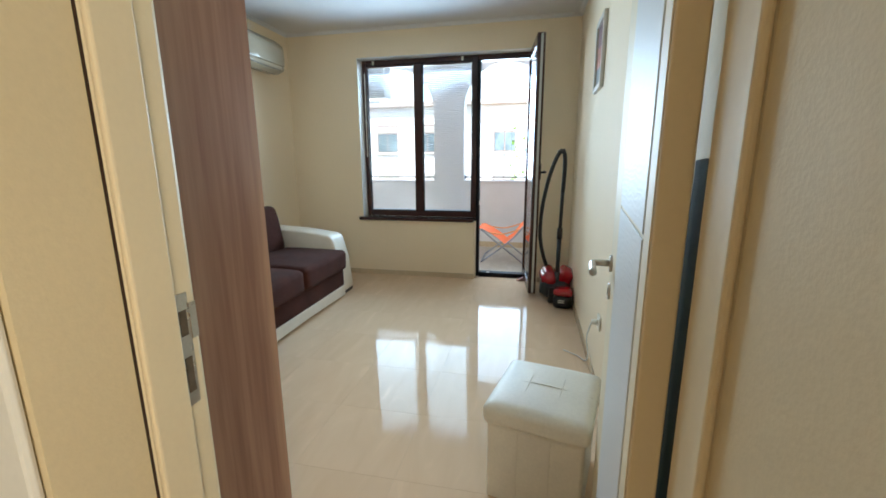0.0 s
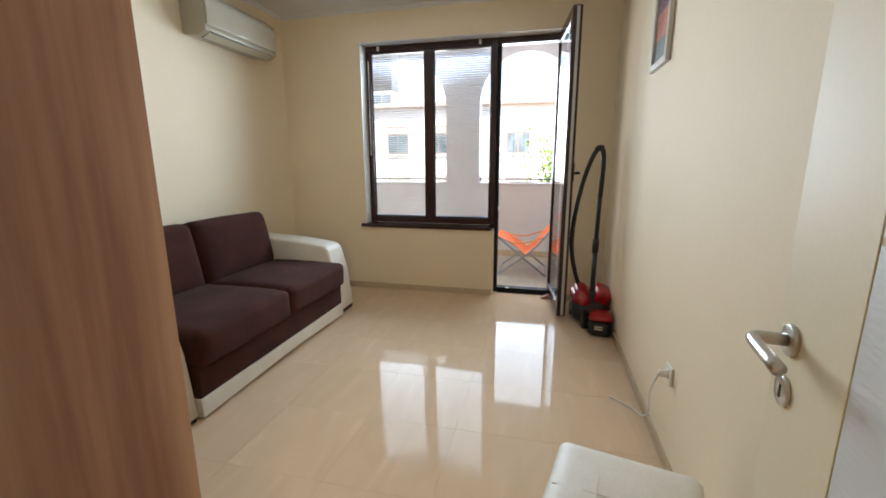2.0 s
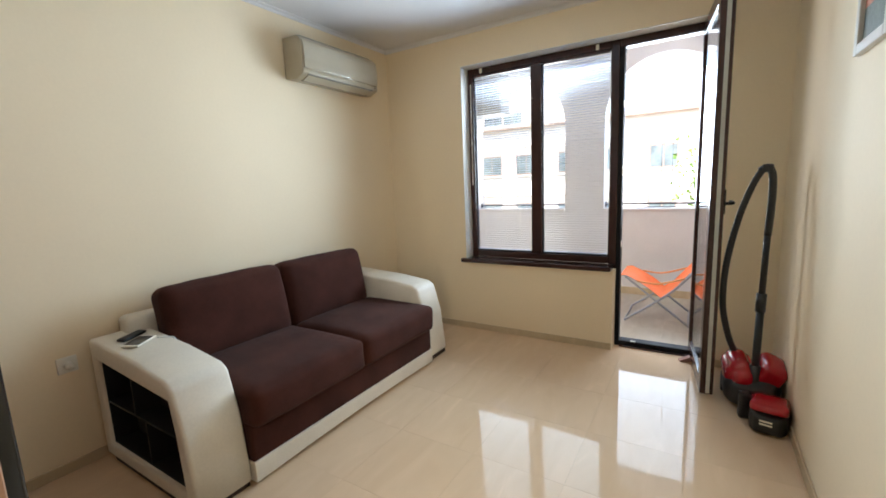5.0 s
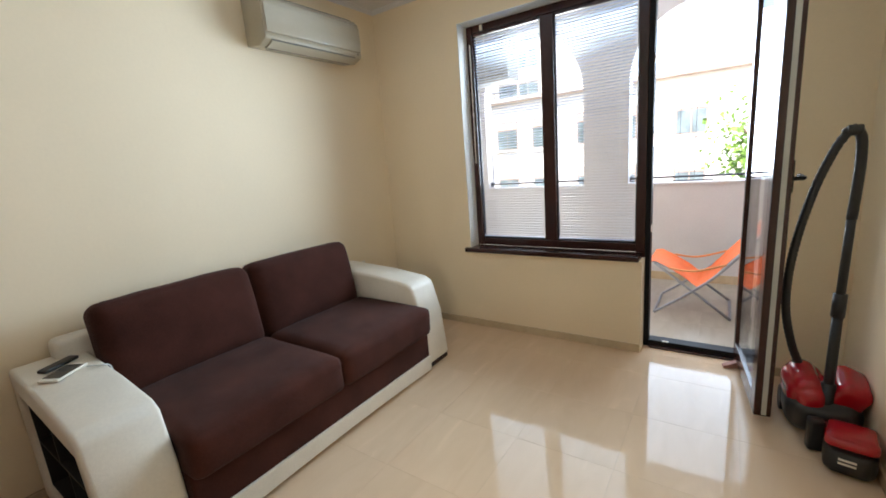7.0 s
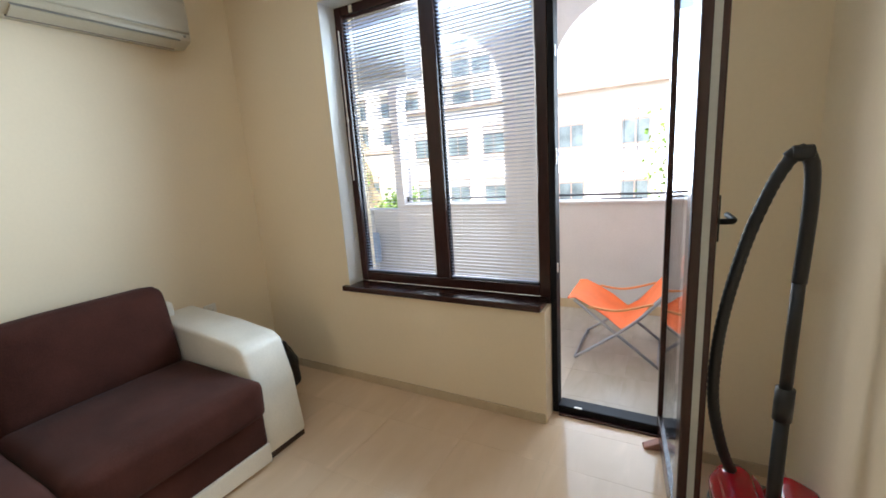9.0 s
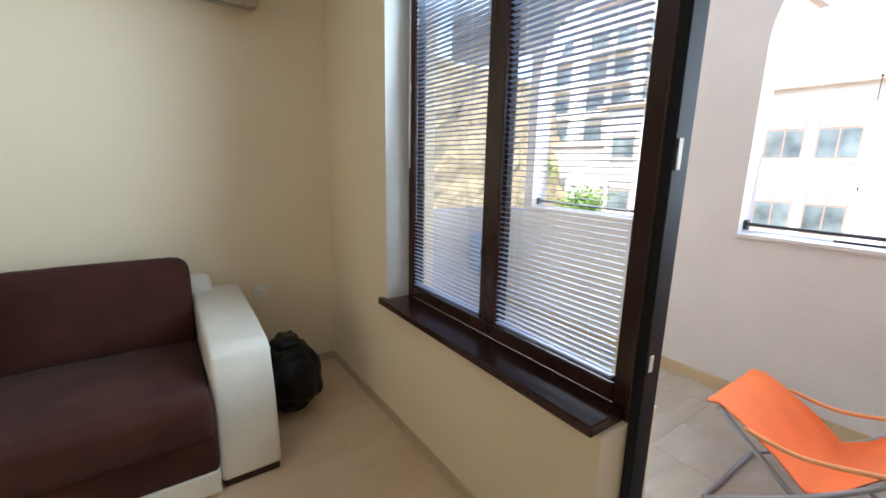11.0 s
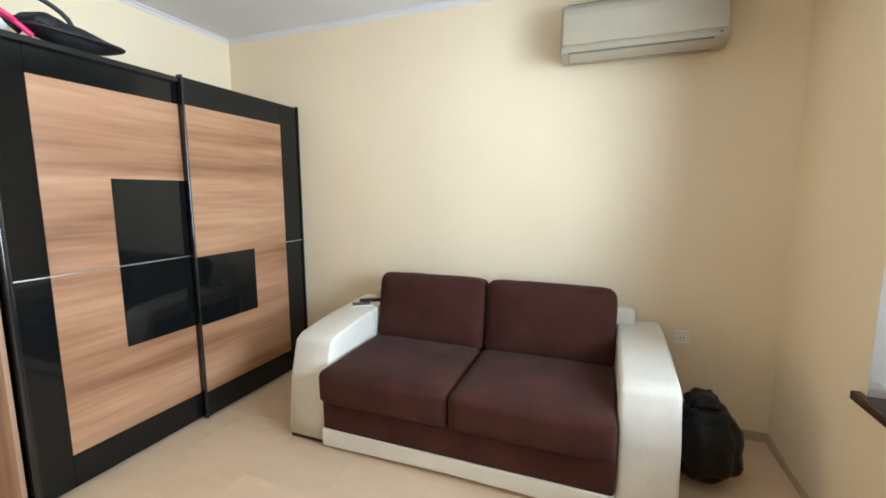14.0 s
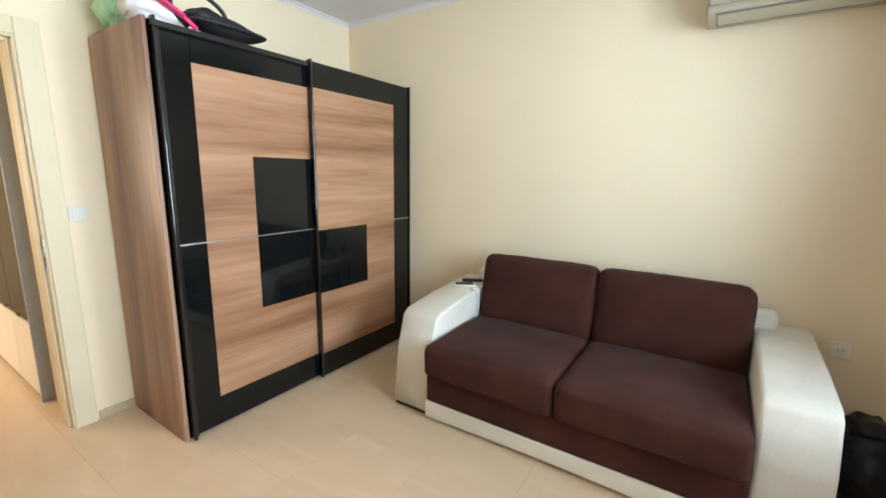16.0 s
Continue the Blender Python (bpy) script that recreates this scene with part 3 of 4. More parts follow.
SLAT = None
for k, (a, b) in enumerate(GX):
    blind = thing("venetian_blind", ((a + b) / 2, FY0 + 0.012, WZ1 - 0.06),
                  "pale blue-white slatted venetian blind let down in the window", "blind", "blinds in the window")
    a, b = a + 0.012, b - 0.012
    part("headrail", box(a, b, FY0 - 0.001, FY0 + 0.024, WZ1 - 0.08, WZ1 - 0.06, 0.002, 1), M["pvc"], blind, "dark headrail")
    part("bottom_rail", box(a, b, FY0 + 0.001, FY0 + 0.022, WZ0 + 0.072, WZ0 + 0.082, 0.002, 1), M["slat"], blind)
    m = bmesh.new()
    rows = []
    for x in (a, b):
        rows.append([m.verts.new((x, FY0 + 0.0115 + 0.0115 * u, -0.0022 * u * u - 0.0012 * u + 0.0002 * s)) for s, us in ((1, (-1, -0.5, 0, 0.5, 1)), (-1, (1, 0.5, 0, -0.5, -1))) for u in us])
    for i in range(10):
        m.faces.new((rows[0][i], rows[1][i], rows[1][(i + 1) % 10], rows[0][(i + 1) % 10]))
    bmesh.ops.recalc_face_normals(m, faces=m.faces)
    data = mesh(m, "slat", M["slat"], True)
    z, top = WZ0 + 0.096, WZ1 - 0.085
    while z < top:
        ob = new("slat", data)
        ob.parent, ob.matrix_parent_inverse = blind, blind.matrix_basis.inverted()
        ob.location = (0, 0, z)
        z += 0.0198
    for x in (a + 0.09, b - 0.09):
        part("ladder_cord", tube([(x, FY0 - 0.001, WZ0 + 0.08), (x, FY0 - 0.001, WZ1 - 0.08)], 0.0009, 5), M["cord"], blind)
    if k == 0:
        wand = part("tilt_wand", tube([(a - 0.03, FY0 - 0.014, 1.36), (a - 0.028, FY0 - 0.012, 2.26)], 0.0045, 8), M["plastic"], blind, "thin white tilt wand")
        part("wand_joint", disc(0.007, 0.03, (a - 0.029, FY0 - 0.013, 1.74), 2, 10), M["plastic"], wand)
        part("pull_cord", tube([(a + 0.03, FY0 - 0.006, 1.1), (a + 0.03, FY0 - 0.004, 2.3)], 0.0012, 5), M["cord"], blind)

dframe = thing("door_1", (2.4, FY0, 0), "dark brown balcony door frame with a glazed leaf standing open", "balcony door", kind="structure")
part("jamb", box(WX1 + 0.001, WX1 + 0.032, FY0 - 0.004, FY1 + 0.01, 0, WZ1 - 0.06, 0.004), M["gasket"], dframe)
part("jamb", box(DX1 - 0.05, DX1, FY0, FY1 + 0.01, 0, WZ1 - 0.06, 0.005), M["pvc"], dframe)
part("head_rail", box(WX1 + 0.001, DX1, FY0, FY1 + 0.01, WZ1 - 0.06, WZ1, 0.005), M["pvc"], dframe)
part("lower_post", box(2.06, WX1, FY0 - 0.002, FY1, 0, WZ0, 0.005), M["pvc"], dframe)
part("threshold", box(WX1 + 0.032, DX1 - 0.05, FY0, FY1 + 0.02, -0.02, 0.045, 0.005), M["gasket"], dframe, "black threshold bar")
part("weather_bar", box(WX1 + 0.04, DX1 - 0.06, FY0 - 0.03, FY0, -0.004, 0.012, 0.003), M["pvc"], dframe)
part("strike_plate", box(WX1 + 0.032, WX1 + 0.036, FY0 + 0.01, FY0 + 0.03, 1.385, 1.465, 0.001, 1), M["plastic"], dframe, "pale keeper plate")
for z in (0.82, 1.9):
    part("keeper", box(WX1 + 0.032, WX1 + 0.036, FY0 + 0.01, FY0 + 0.028, z, z + 0.05, 0.001, 1), M["plastic"], dframe, "pale keeper plate")
part("keeper", box(WX1 + 0.12, WX1 + 0.16, FY0 - 0.002, FY0 + 0.012, 0.045, 0.05, 0.001, 1), M["plastic"], dframe, "pale keeper plate")

leaf = part("leaf", box(0.0, 0.07, -0.04, 0.0, 0.05, 2.375, 0.004), M["pvc"], dframe, "glazed dark brown leaf, swung open into the room")
LM = pose(2.652, FY0 - 0.012, 0, 0, 0, 6.2)
leaf.matrix_parent_inverse = dframe.matrix_basis.inverted() @ LM


def leaf_part(name, bm, material, label="", smooth=False):
    ob = part(name, bm, material, leaf, label, smooth)
    return ob


LW = 0.71
leaf_part("lock_stile", box(0.0, 0.07, -LW, -LW + 0.085, 0.05, 2.375, 0.006), M["pvc"])
leaf_part("rail", box(0.001, 0.069, -LW + 0.085, -0.04, 0.05, 0.14, 0.004), M["pvc"])
leaf_part("rail", box(0.001, 0.069, -LW + 0.085, -0.04, 2.29, 2.375, 0.004), M["pvc"])
lp = leaf_part("pane", box(0.012, 0.018, -LW + 0.085, -0.04, 0.14, 2.29), M["glass"], "clear glass pane")
lp.visible_shadow = False
leaf_part("edge_strip", box(0.03, 0.05, -LW - 0.004, -LW - 0.001, 0.06, 2.365), M["pvcedge"], "pale metal lock strip on the leaf's edge")
hd = leaf_part("handle_plate", box(0.07, 0.08, -LW + 0.028, -LW + 0.058, 1.14, 1.28, 0.003), M["gasket"])
leaf_part("handle", tube([(0.076, -LW + 0.043, 1.2), (0.115, -LW + 0.043, 1.2), (0.122, -LW + 0.08, 1.202), (0.122, -LW + 0.15, 1.205)], 0.009, 10), M["gasket"], "dark lever handle", True)
for z in (0.25, 2.2):
    leaf_part("hinge", disc(0.009, 0.09, (0.076, 0.002, z), 2, 12), M["gasket"])

wedge = tagged(new("door_wedge", mesh(prism([(0, 0), (0.1, 0), (0.1, 0.045), (0.085, 0.05), (0, 0.012)], -0.022, 0.022, 1, 0.004), "door_wedge", M["wedge"])),
               "pinkish brown rubber wedge on the floor by the balcony door", "door stop")
wedge.matrix_basis = pose(2.6, N + 0.0, 0.0, 0, 0, 15)

cove = [(0.0, 0.0), (0.0, 0.03), (0.006, 0.03), (0.014, 0.014), (0.03, 0.006), (0.03, 0.0)]
for name, b0, b1, axis, f in (("trim_cove_west", S, N, 1, lambda a, c: (a, H - c)), ("trim_cove_north", 0.0, E, 0, lambda a, c: (N - a, H - c)),
                              ("trim_cove_east", S, N, 1, lambda a, c: (E - a, H - c)), ("trim_cove_south", 0.0, E, 0, lambda a, c: (S + a, H - c))):
    setting(name, prism([f(a, c) for a, c in cove], b0, b1, axis), M["ceiling"], "slim white cove along the ceiling", "trim")

# ---- room door ----
lining = thing("door_2", (2.68, S, 0), "cream painted door lining with its leaf opened flat by the wall", "interior door", kind="structure")
for a, b, c, d in ((JX0 - 0.03, JX0, JX0, JX0 + 0.012), (JX1, JX1 + 0.03, JX1 - 0.012, JX1)):
    part("jamb", box(a, b, S - 0.112, S + 0.004, 0, JZ, 0.004), M["doorflat"], lining)
    part("door_stop", box(c, d, S - 0.112, S - 0.042, 0, JZ, 0.004), M["doorflat"], lining, "rounded stop strip")
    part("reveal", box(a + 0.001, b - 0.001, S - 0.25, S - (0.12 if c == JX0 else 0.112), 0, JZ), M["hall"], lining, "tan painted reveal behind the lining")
    # dark strip draws the shadow line between lining and reveal on this side
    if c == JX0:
        part("shadow_strip", box(a + 0.002, b - 0.004, S - 0.12, S - 0.112, 0, JZ), M["foot"], lining, "dark strip standing in for the shadow line beside the lining")
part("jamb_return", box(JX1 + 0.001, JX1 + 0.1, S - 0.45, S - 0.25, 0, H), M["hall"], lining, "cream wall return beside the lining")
part("head", box(JX0 - 0.03, JX1 + 0.03, S - 0.25, S + 0.004, JZ, JZ + 0.03, 0.003), M["doorflat"], lining)
part("door_stop", box(JX0 + 0.012, JX1 - 0.012, S - 0.112, S - 0.042, JZ - 0.012, JZ, 0.003), M["doorflat"], lining)
for y0, y1 in ((S + 0.002, S + 0.016), (S - 0.266, S - 0.252)):
    # hall-side strip is white instead of cream: the light on it is in its colour
    part("architrave", box(JX0 - 0.105, JX0 - 0.008, y0, y1, 0, JZ + 0.09, 0.006), M["doorflat" if y0 > 0 else "reveal"], lining)
    if y0 > 0:
        part("architrave", box(JX1 + 0.008, JX1 + 0.09, y0, y1, 0, JZ + 0.09, 0.006), M["doorflat"], lining)
    part("architrave", box(JX0 - 0.008, JX1 + 0.008, y0, y1, JZ + 0.008, JZ + 0.09, 0.006), M["doorflat"], lining)
sp = part("strike_plate", box(JX0, JX0 + 0.002, S - 0.038, S - 0.012, 0.885, 1.09), M["steel"], lining, "satin steel strike plate")
for z0, z1 in ((1.015, 1.06), (0.91, 0.975)):
    part("latch_hole", box(JX0 + 0.002, JX0 + 0.0028, S - 0.033, S - 0.018, z0, z1), M["bark"], sp, "dark latch opening")
part("lip", box(JX0 + 0.002, JX0 + 0.004, S - 0.012, S + 0.002, 1.005, 1.07), M["steel"], sp)

dleaf = part("leaf", box(-0.042, 0.0, 0.0, 0.755, 0.012, JZ - 0.004, 0.003), M["doorflat"], lining, "white embossed door leaf standing open")
dleaf.matrix_parent_inverse = lining.matrix_basis.inverted() @ pose(2.937, S + 0.02, 0, 0, 0, -6.9)
for z0, z1 in ((0.14, 1.186), (1.194, 1.91)):
    part("panel", box(-0.0455, -0.042, 0.075, 0.53, z0, z1, 0.0015, 1), M["door"], dleaf, "embossed panel with wavy wood grain")
part("stile", box(-0.044, -0.042, 0.536, 0.751, 0.016, JZ - 0.01, 0.0008, 1), M["doorflat"], dleaf)
part("stile", box(-0.044, -0.042, 0.006, 0.069, 0.016, JZ - 0.01, 0.0008, 1), M["doorflat"], dleaf)
HY, HZ = 0.695, 1.0
rose = part("rose", disc(0.026, 0.01, (-0.047, HY, HZ), 0, 28, 0.002), M["steel"], dleaf, "round steel rose", True)
part("door_handle", tube([(-0.05, HY, HZ), (-0.092, HY, HZ), (-0.1, HY - 0.015, HZ - 0.001), (-0.1, HY - 0.065, HZ - 0.002), (-0.1, HY - 0.115, HZ - 0.003)], 0.0105, 12), M["steel"], dleaf, "satin steel lever handle", True)
kp = part("key_plate", disc(0.026, 0.008, (-0.046, HY, HZ - 0.087), 0, 28, 0.002), M["steel"], dleaf, "round steel key plate", True)
part("keyhole", box(-0.0512, -0.0498, HY - 0.003, HY + 0.003, HZ - 0.099, HZ - 0.077), M["gasket"], dleaf)
part("lock_face", box(-0.033, -0.009, 0.7552, 0.757, 0.88, 1.1), M["steel"], dleaf)
for z in (0.25, 1.78):
    part("hinge", disc(0.008, 0.1, (0.006, -0.004, z), 2, 12), M["steel"], dleaf, "slim steel hinge")

# ---- hall ----
cab = thing("hall_cabinet", (2.1, -0.9, 0), "white gloss hall cabinet with dark glass above", "cabinet")
part("side_panel", box(2.0, 2.17, -0.495, -0.472, 0, 2.1, 0.002, 1), M["outac"], cab, "grey side panel")
part("plinth", box(2.0, 2.15, -1.65, -0.495, 0, 0.03), M["blackp"], cab)
part("drawer", box(2.0, 2.165, -0.93, -0.497, 0.03, 0.5, 0.003), M["plastic"], cab, "white gloss drawer front")
part("drawer", box(2.0, 2.165, -1.65, -0.935, 0.03, 0.5, 0.003), M["plastic"], cab, "white gloss drawer front")
part("trim", box(2.0, 2.168, -1.65, -0.497, 0.502, 0.515, 0.001, 1), M["steel"], cab)
part("glass_door", box(2.0, 2.16, -0.93, -0.497, 0.518, 2.1, 0.002, 1), M["wr_black"], cab, "dark glass door")
part("glass_door", box(2.0, 2.16, -1.65, -0.935, 0.518, 2.1, 0.002, 1), M["wr_black"], cab, "dark glass door")
board = thing("ironing_board", (3.1, 0.36, 0), "folded ironing board with dark green cover behind the open door", "ironing board")
part("board", moved(cushion(0.028, 0.36, 1.22, 0.012, n=5), pose(3.115, 0.36, 0.7, 0, 0, 0)), M["dkgreen"], board, "dark green cloth cover", True)
for y in (0.25, 0.41):
    part("leg", tube([(3.1, y, 0.0), (3.1, y, 0.2)], 0.009, 8), M["blackp"], board)

# ---- wardrobe ----
WRE, WRF = 1.865, 0.69
wr = thing("wardrobe", (0.93, 0.37, 0), "brown wardrobe with two sliding doors framed in black glass", "wardrobe")
part("side_panel", box(WRE - 0.02, WRE, S + 0.014, WRF - 0.035, 0, 2.1, 0.002, 1), M["wr_side"], wr, "brown streaked wood side panel")
part("corner_profile", box(WRE - 0.052, WRE - 0.035, WRF - 0.05, WRF - 0.009, 0, 2.106, 0.006, 3), M["wr_prof"], wr, "black rounded profile along the front edge", True)
part("side_panel", box(0.004, 0.029, S + 0.014, WRF - 0.075, 0, 2.1, 0.002, 1), M["wr_side"], wr)
part("top_panel", box(0.029, WRE - 0.025, S + 0.014, WRF - 0.06, 2.075, 2.098, 0.002, 1), M["wr_side"], wr)
part("bottom_panel", box(0.029, WRE - 0.025, S + 0.014, WRF - 0.06, 0.0, 0.06), M["wr_prof"], wr)
part("back_panel", box(0.029, WRE - 0.025, S + 0.014, S + 0.02, 0.06, 2.075), M["wr_side"], wr)
part("track", box(0.029, WRE - 0.027, WRF - 0.06, WRF - 0.004, 2.06, 2.085), M["wr_prof"], wr, "black sliding track")


def sliding_door(x0, x1, y, z0, z1, outer, sq, line_full):
    """A sliding door: black glass border on its outer side (-1 or 1), top and bottom; walnut panel; a black glass block on the inner side."""
    body = part("door", box(x0, x1, y - 0.028, y - 0.006, z0, z1, 0.001, 1), M["wr_prof"], wr, "sliding door of walnut and black glass")
    bt, bb, bw, line, g = 1.94, 0.18, 0.165, 1.055, 0.001
    if outer > 0:
        in0, in1, ob0, ob1 = x0 + 0.012, x1 - bw + 0.02, x1 - bw + 0.02, x1 - 0.012
    else:
        in0, in1, ob0, ob1 = x0 + bw + 0.03, x1 - 0.012, x0 + 0.012, x0 + bw + 0.03
    s0, s1, z2, z3 = sq

    def pane(name, a, b, c, d, material, label, depth):
        part(name, box(a + g, b - g, y - 0.006, y - depth, c + (0 if depth else g), d - (0 if depth else g), 0 if depth else 0.0006, 1), material, body, label)

    for a, b in ((z0 + 0.004, line - 0.003), (line + 0.003, z1 - 0.004)):
        pane("glass_border", ob0, ob1, a, b, M["wr_black"], "black gloss glass strip", 0)
    for a, b in ((z0 + 0.004, bb), (bt, z1 - 0.004)):
        pane("glass_border", in0, in1, a, b, M["wr_black"], "black gloss glass strip", 0)
    wood_label = "walnut panel with lengthwise streaks"
    pane("wood_panel", in0, in1, bb, z2, M["wr_panel"], wood_label, 0.0008)
    pane("wood_panel", in0, in1, z3, bt, M["wr_panel"], wood_label, 0.0008)
    side = (s1, in1) if outer > 0 else (in0, s0)
    pane("wood_panel", *side, z2, z3, M["wr_panel"], wood_label, 0.0008)
    for a, b in (((z2, line), (line, z3)) if line_full else ((z2, z3),)):
        pane("glass_inset", max(s0, in0), min(s1, in1), a, b, M["wr_black"], "black gloss glass block", 0)
    part("metal_line", box(ob0, ob1, y - 0.003, y + 0.0014, line - 0.003, line + 0.003), M["alu"], body, "thin metal line")
    if line_full:
        part("metal_line", box(in0, in1, y - 0.003, y + 0.0012, line - 0.003, line + 0.003), M["alu"], body, "thin metal line")
    for a, b in ((x0, x0 + 0.012), (x1 - 0.012, x1)):
        part("edge_profile", box(a, b, y - 0.03, y + 0.012, z0, z1 + 0.008, 0.003), M["wr_prof"], body, "black upright grip profile")


sliding_door(0.004, 0.985, WRF, 0.012, 2.095, -1, (0.515, 0.98, 0.615, 1.045), False)
sliding_door(0.94, 1.812, WRF - 0.034, 0.012, 2.085, 1, (0.94, 1.375, 0.62, 1.505), True)


def crumple(sx, sy, sz, r, rough, seed, at, rz=0, flat=0.0):
    """A slack bag: a soft block with folds, standing on its underside."""
    m = cushion(sx, sy, sz, r, (sx * 0.06, sy * 0.06, 0.02), 16)
    for v in m.verts:
        p = v.co
        q = p * 9 + Vector((seed, 2 * seed, -seed))
        v.co = p + rough * (noise.noise_vector(q) + 0.6 * noise.noise_vector(q * 2.3) + Vector((0, 0, 0.5 * noise.noise(q * 0.5))))
        if flat:
            v.co.z *= 1 - flat * min(1, (p.x ** 2 / sx ** 2 + p.y ** 2 / sy ** 2) * 4)
    low = min(v.co.z for v in m.verts)
    for v in m.verts:
        v.co.z -= low
    return moved(m, pose(*at, 0, 0, rz))


bag = thing("handbag", (1.4, 0.5, 2.1), "black cloth bag with a looped handle lying on the wardrobe", "bag")
part("bag_body", crumple(0.38, 0.17, 0.075, 0.034, 0.01, 3.0, (1.42, 0.57, 2.099), 4, 0.6), M["bagcloth"], bag, "", True)
part("bag_flap", crumple(0.16, 0.14, 0.06, 0.026, 0.009, 8.0, (1.53, 0.56, 2.13), 20), M["bagcloth"], bag, "", True)
part("bag_handle", tube([(1.62, 0.56, 2.13), (1.68, 0.58, 2.17), (1.7, 0.58, 2.24), (1.62, 0.58, 2.3), (1.5, 0.58, 2.28), (1.43, 0.58, 2.22), (1.46, 0.57, 2.15)], 0.011, 8), M["bagcloth"], bag, "looped black handle", True)
pink = thing("pink_scoop", (1.65, 0.62, 2.1), "hot pink plastic scoop on top of the wardrobe", "toy")
part("blade", moved(cushion(0.15, 0.045, 0.018, 0.006, n=5), pose(1.72, 0.6, 2.19, 0, -24, 4)), M["pink"], pink, "", True)
part("grip", tube([(1.665, 0.6, 2.165), (1.63, 0.605, 2.14), (1.6, 0.61, 2.112)], 0.012, 8), M["pink"], pink, "", True)
gb = thing("plastic_bag", (1.72, 0.3, 2.1), "pale green and white plastic bags heaped on the wardrobe", "plastic bag")
part("green_bag", crumple(0.26, 0.3, 0.2, 0.07, 0.025, 5.0, (1.72, 0.25, 2.099), 0), M["green_bag"], gb, "pale green translucent bag", True)
part("white_bag", crumple(0.2, 0.18, 0.11, 0.04, 0.018, 9.0, (1.75, 0.47, 2.099), 0), M["white_bag"], gb, "white crumpled bag", True)

# ---- sofa ----
SY0, SY1, SM = 1.557, 3.083, 2.315
sofa = thing("sofa", (0.5, SM, 0), "brown velour two-seat sofa with cream leather arms", "sofa")
part("back_frame", box(0.012, 0.13, 1.44, 3.19, 0.1, 0.745, 0.03, 3), M["leather"], sofa, "cream leather back frame", True)
ARM = [(0.035, 0.03), (0.935, 0.03), (0.9, 0.36), (0.84, 0.57), (0.79, 0.6), (0.52, 0.635), (0.035, 0.665)]
arm = part("armrest", prism(ARM, 3.086, 3.335, 1, 0.022, 3), M["leather"], sofa, "cream leather armrest", True)
part("foot", box(0.1, 0.925, 3.1, 3.325, 0.0, 0.03, 0.004), M["foot"], sofa, "dark low foot")
# the other arm has a recess of four black compartments in its outer side
Y0 = 1.297


def arm_with_recess():
    hole = [(0.1, 0.1), (0.845, 0.1), (0.825, 0.36), (0.8, 0.51), (0.1, 0.56)]
    m = bmesh.new()
    outer = [m.verts.new((u, Y0, v)) for u, v in ARM]
    far = [m.verts.new((u, SY0 - 0.003, v)) for u, v in ARM]
    rim = [m.verts.new((u, Y0, v)) for u, v in hole]
    deep = [m.verts.new((u, Y0 + 0.14, v)) for u, v in hole]
    for a, b in ((outer, far), (rim, deep)):
        for i in range(len(a)):
            m.faces.new((a[i], a[(i + 1) % len(a)], b[(i + 1) % len(a)], b[i]))
    m.faces.new(far)
    m.faces.new(deep)
    ring = [m.edges.get((k[i], k[(i + 1) % len(k)])) for k in (outer, rim) for i in range(len(k))]
    bmesh.ops.triangle_fill(m, edges=ring, use_beauty=True)
    bmesh.ops.recalc_face_normals(m, faces=m.faces)
    soft = [m.edges.get((k[i], k[(i + 1) % len(k)])) for k in (outer, far, rim) for i in range(len(k))]
    soft += [m.edges.get((outer[i], far[i])) for i in range(2, len(outer))]
    bmesh.ops.bevel(m, geom=[e for e in soft if e], offset=0.018, segments=3, profile=0.5, affect="EDGES")
    return m


arm = part("armrest", arm_with_recess(), M["leather"], sofa, "cream leather armrest with a recess of four black compartments", True)
part("niche_back", prism([(0.101, 0.101), (0.843, 0.101), (0.823, 0.36), (0.798, 0.509), (0.101, 0.558)], 1.428, 1.436, 1), M["niche"], arm, "black compartment back")
for b in ((0.102, 0.826, 1.318, 1.428, 0.102, 0.11), (0.102, 0.815, 1.318, 1.428, 0.325, 0.337), (0.102, 0.112, 1.318, 1.428, 0.11, 0.55),
          (0.405, 0.417, 1.318, 1.428, 0.337, 0.522), (0.5, 0.512, 1.318, 1.428, 0.11, 0.325)):
    part("niche_shelf", box(*b), M["niche"], arm, "black compartment board")
part("niche_lining", prism([(0.826, 0.11), (0.838, 0.11), (0.82, 0.36), (0.796, 0.505), (0.784, 0.505), (0.806, 0.36)], 1.318, 1.428, 1), M["niche"], arm, "black compartment board")
part("niche_lining", prism([(0.112, 0.546), (0.79, 0.5), (0.79, 0.508), (0.112, 0.555)], 1.318, 1.428, 1), M["niche"], arm, "black compartment board")
part("foot", box(0.1, 0.925, 1.31, 1.54, 0.0, 0.03, 0.004), M["foot"], sofa, "dark low foot")
part("seat_box", box(0.12, 0.95, SY0, SY1, 0.11, 0.3, 0.016, 3), M["fabric"], sofa, "brown velour seat front", True)
strip = [(SY0 - 0.002, 0.115), (SY1 + 0.002, 0.115)] + [(SY1 + 0.002 - (SY1 - SY0 + 0.004) * i / 14, 0.012 + 0.016 * math.sin(math.pi * i / 14)) for i in range(15)]
part("front_strip", prism([(a, b) for a, b in strip], 0.9, 0.957, 0, 0.006, 2), M["leather"], sofa, "cream leather strip along the foot")
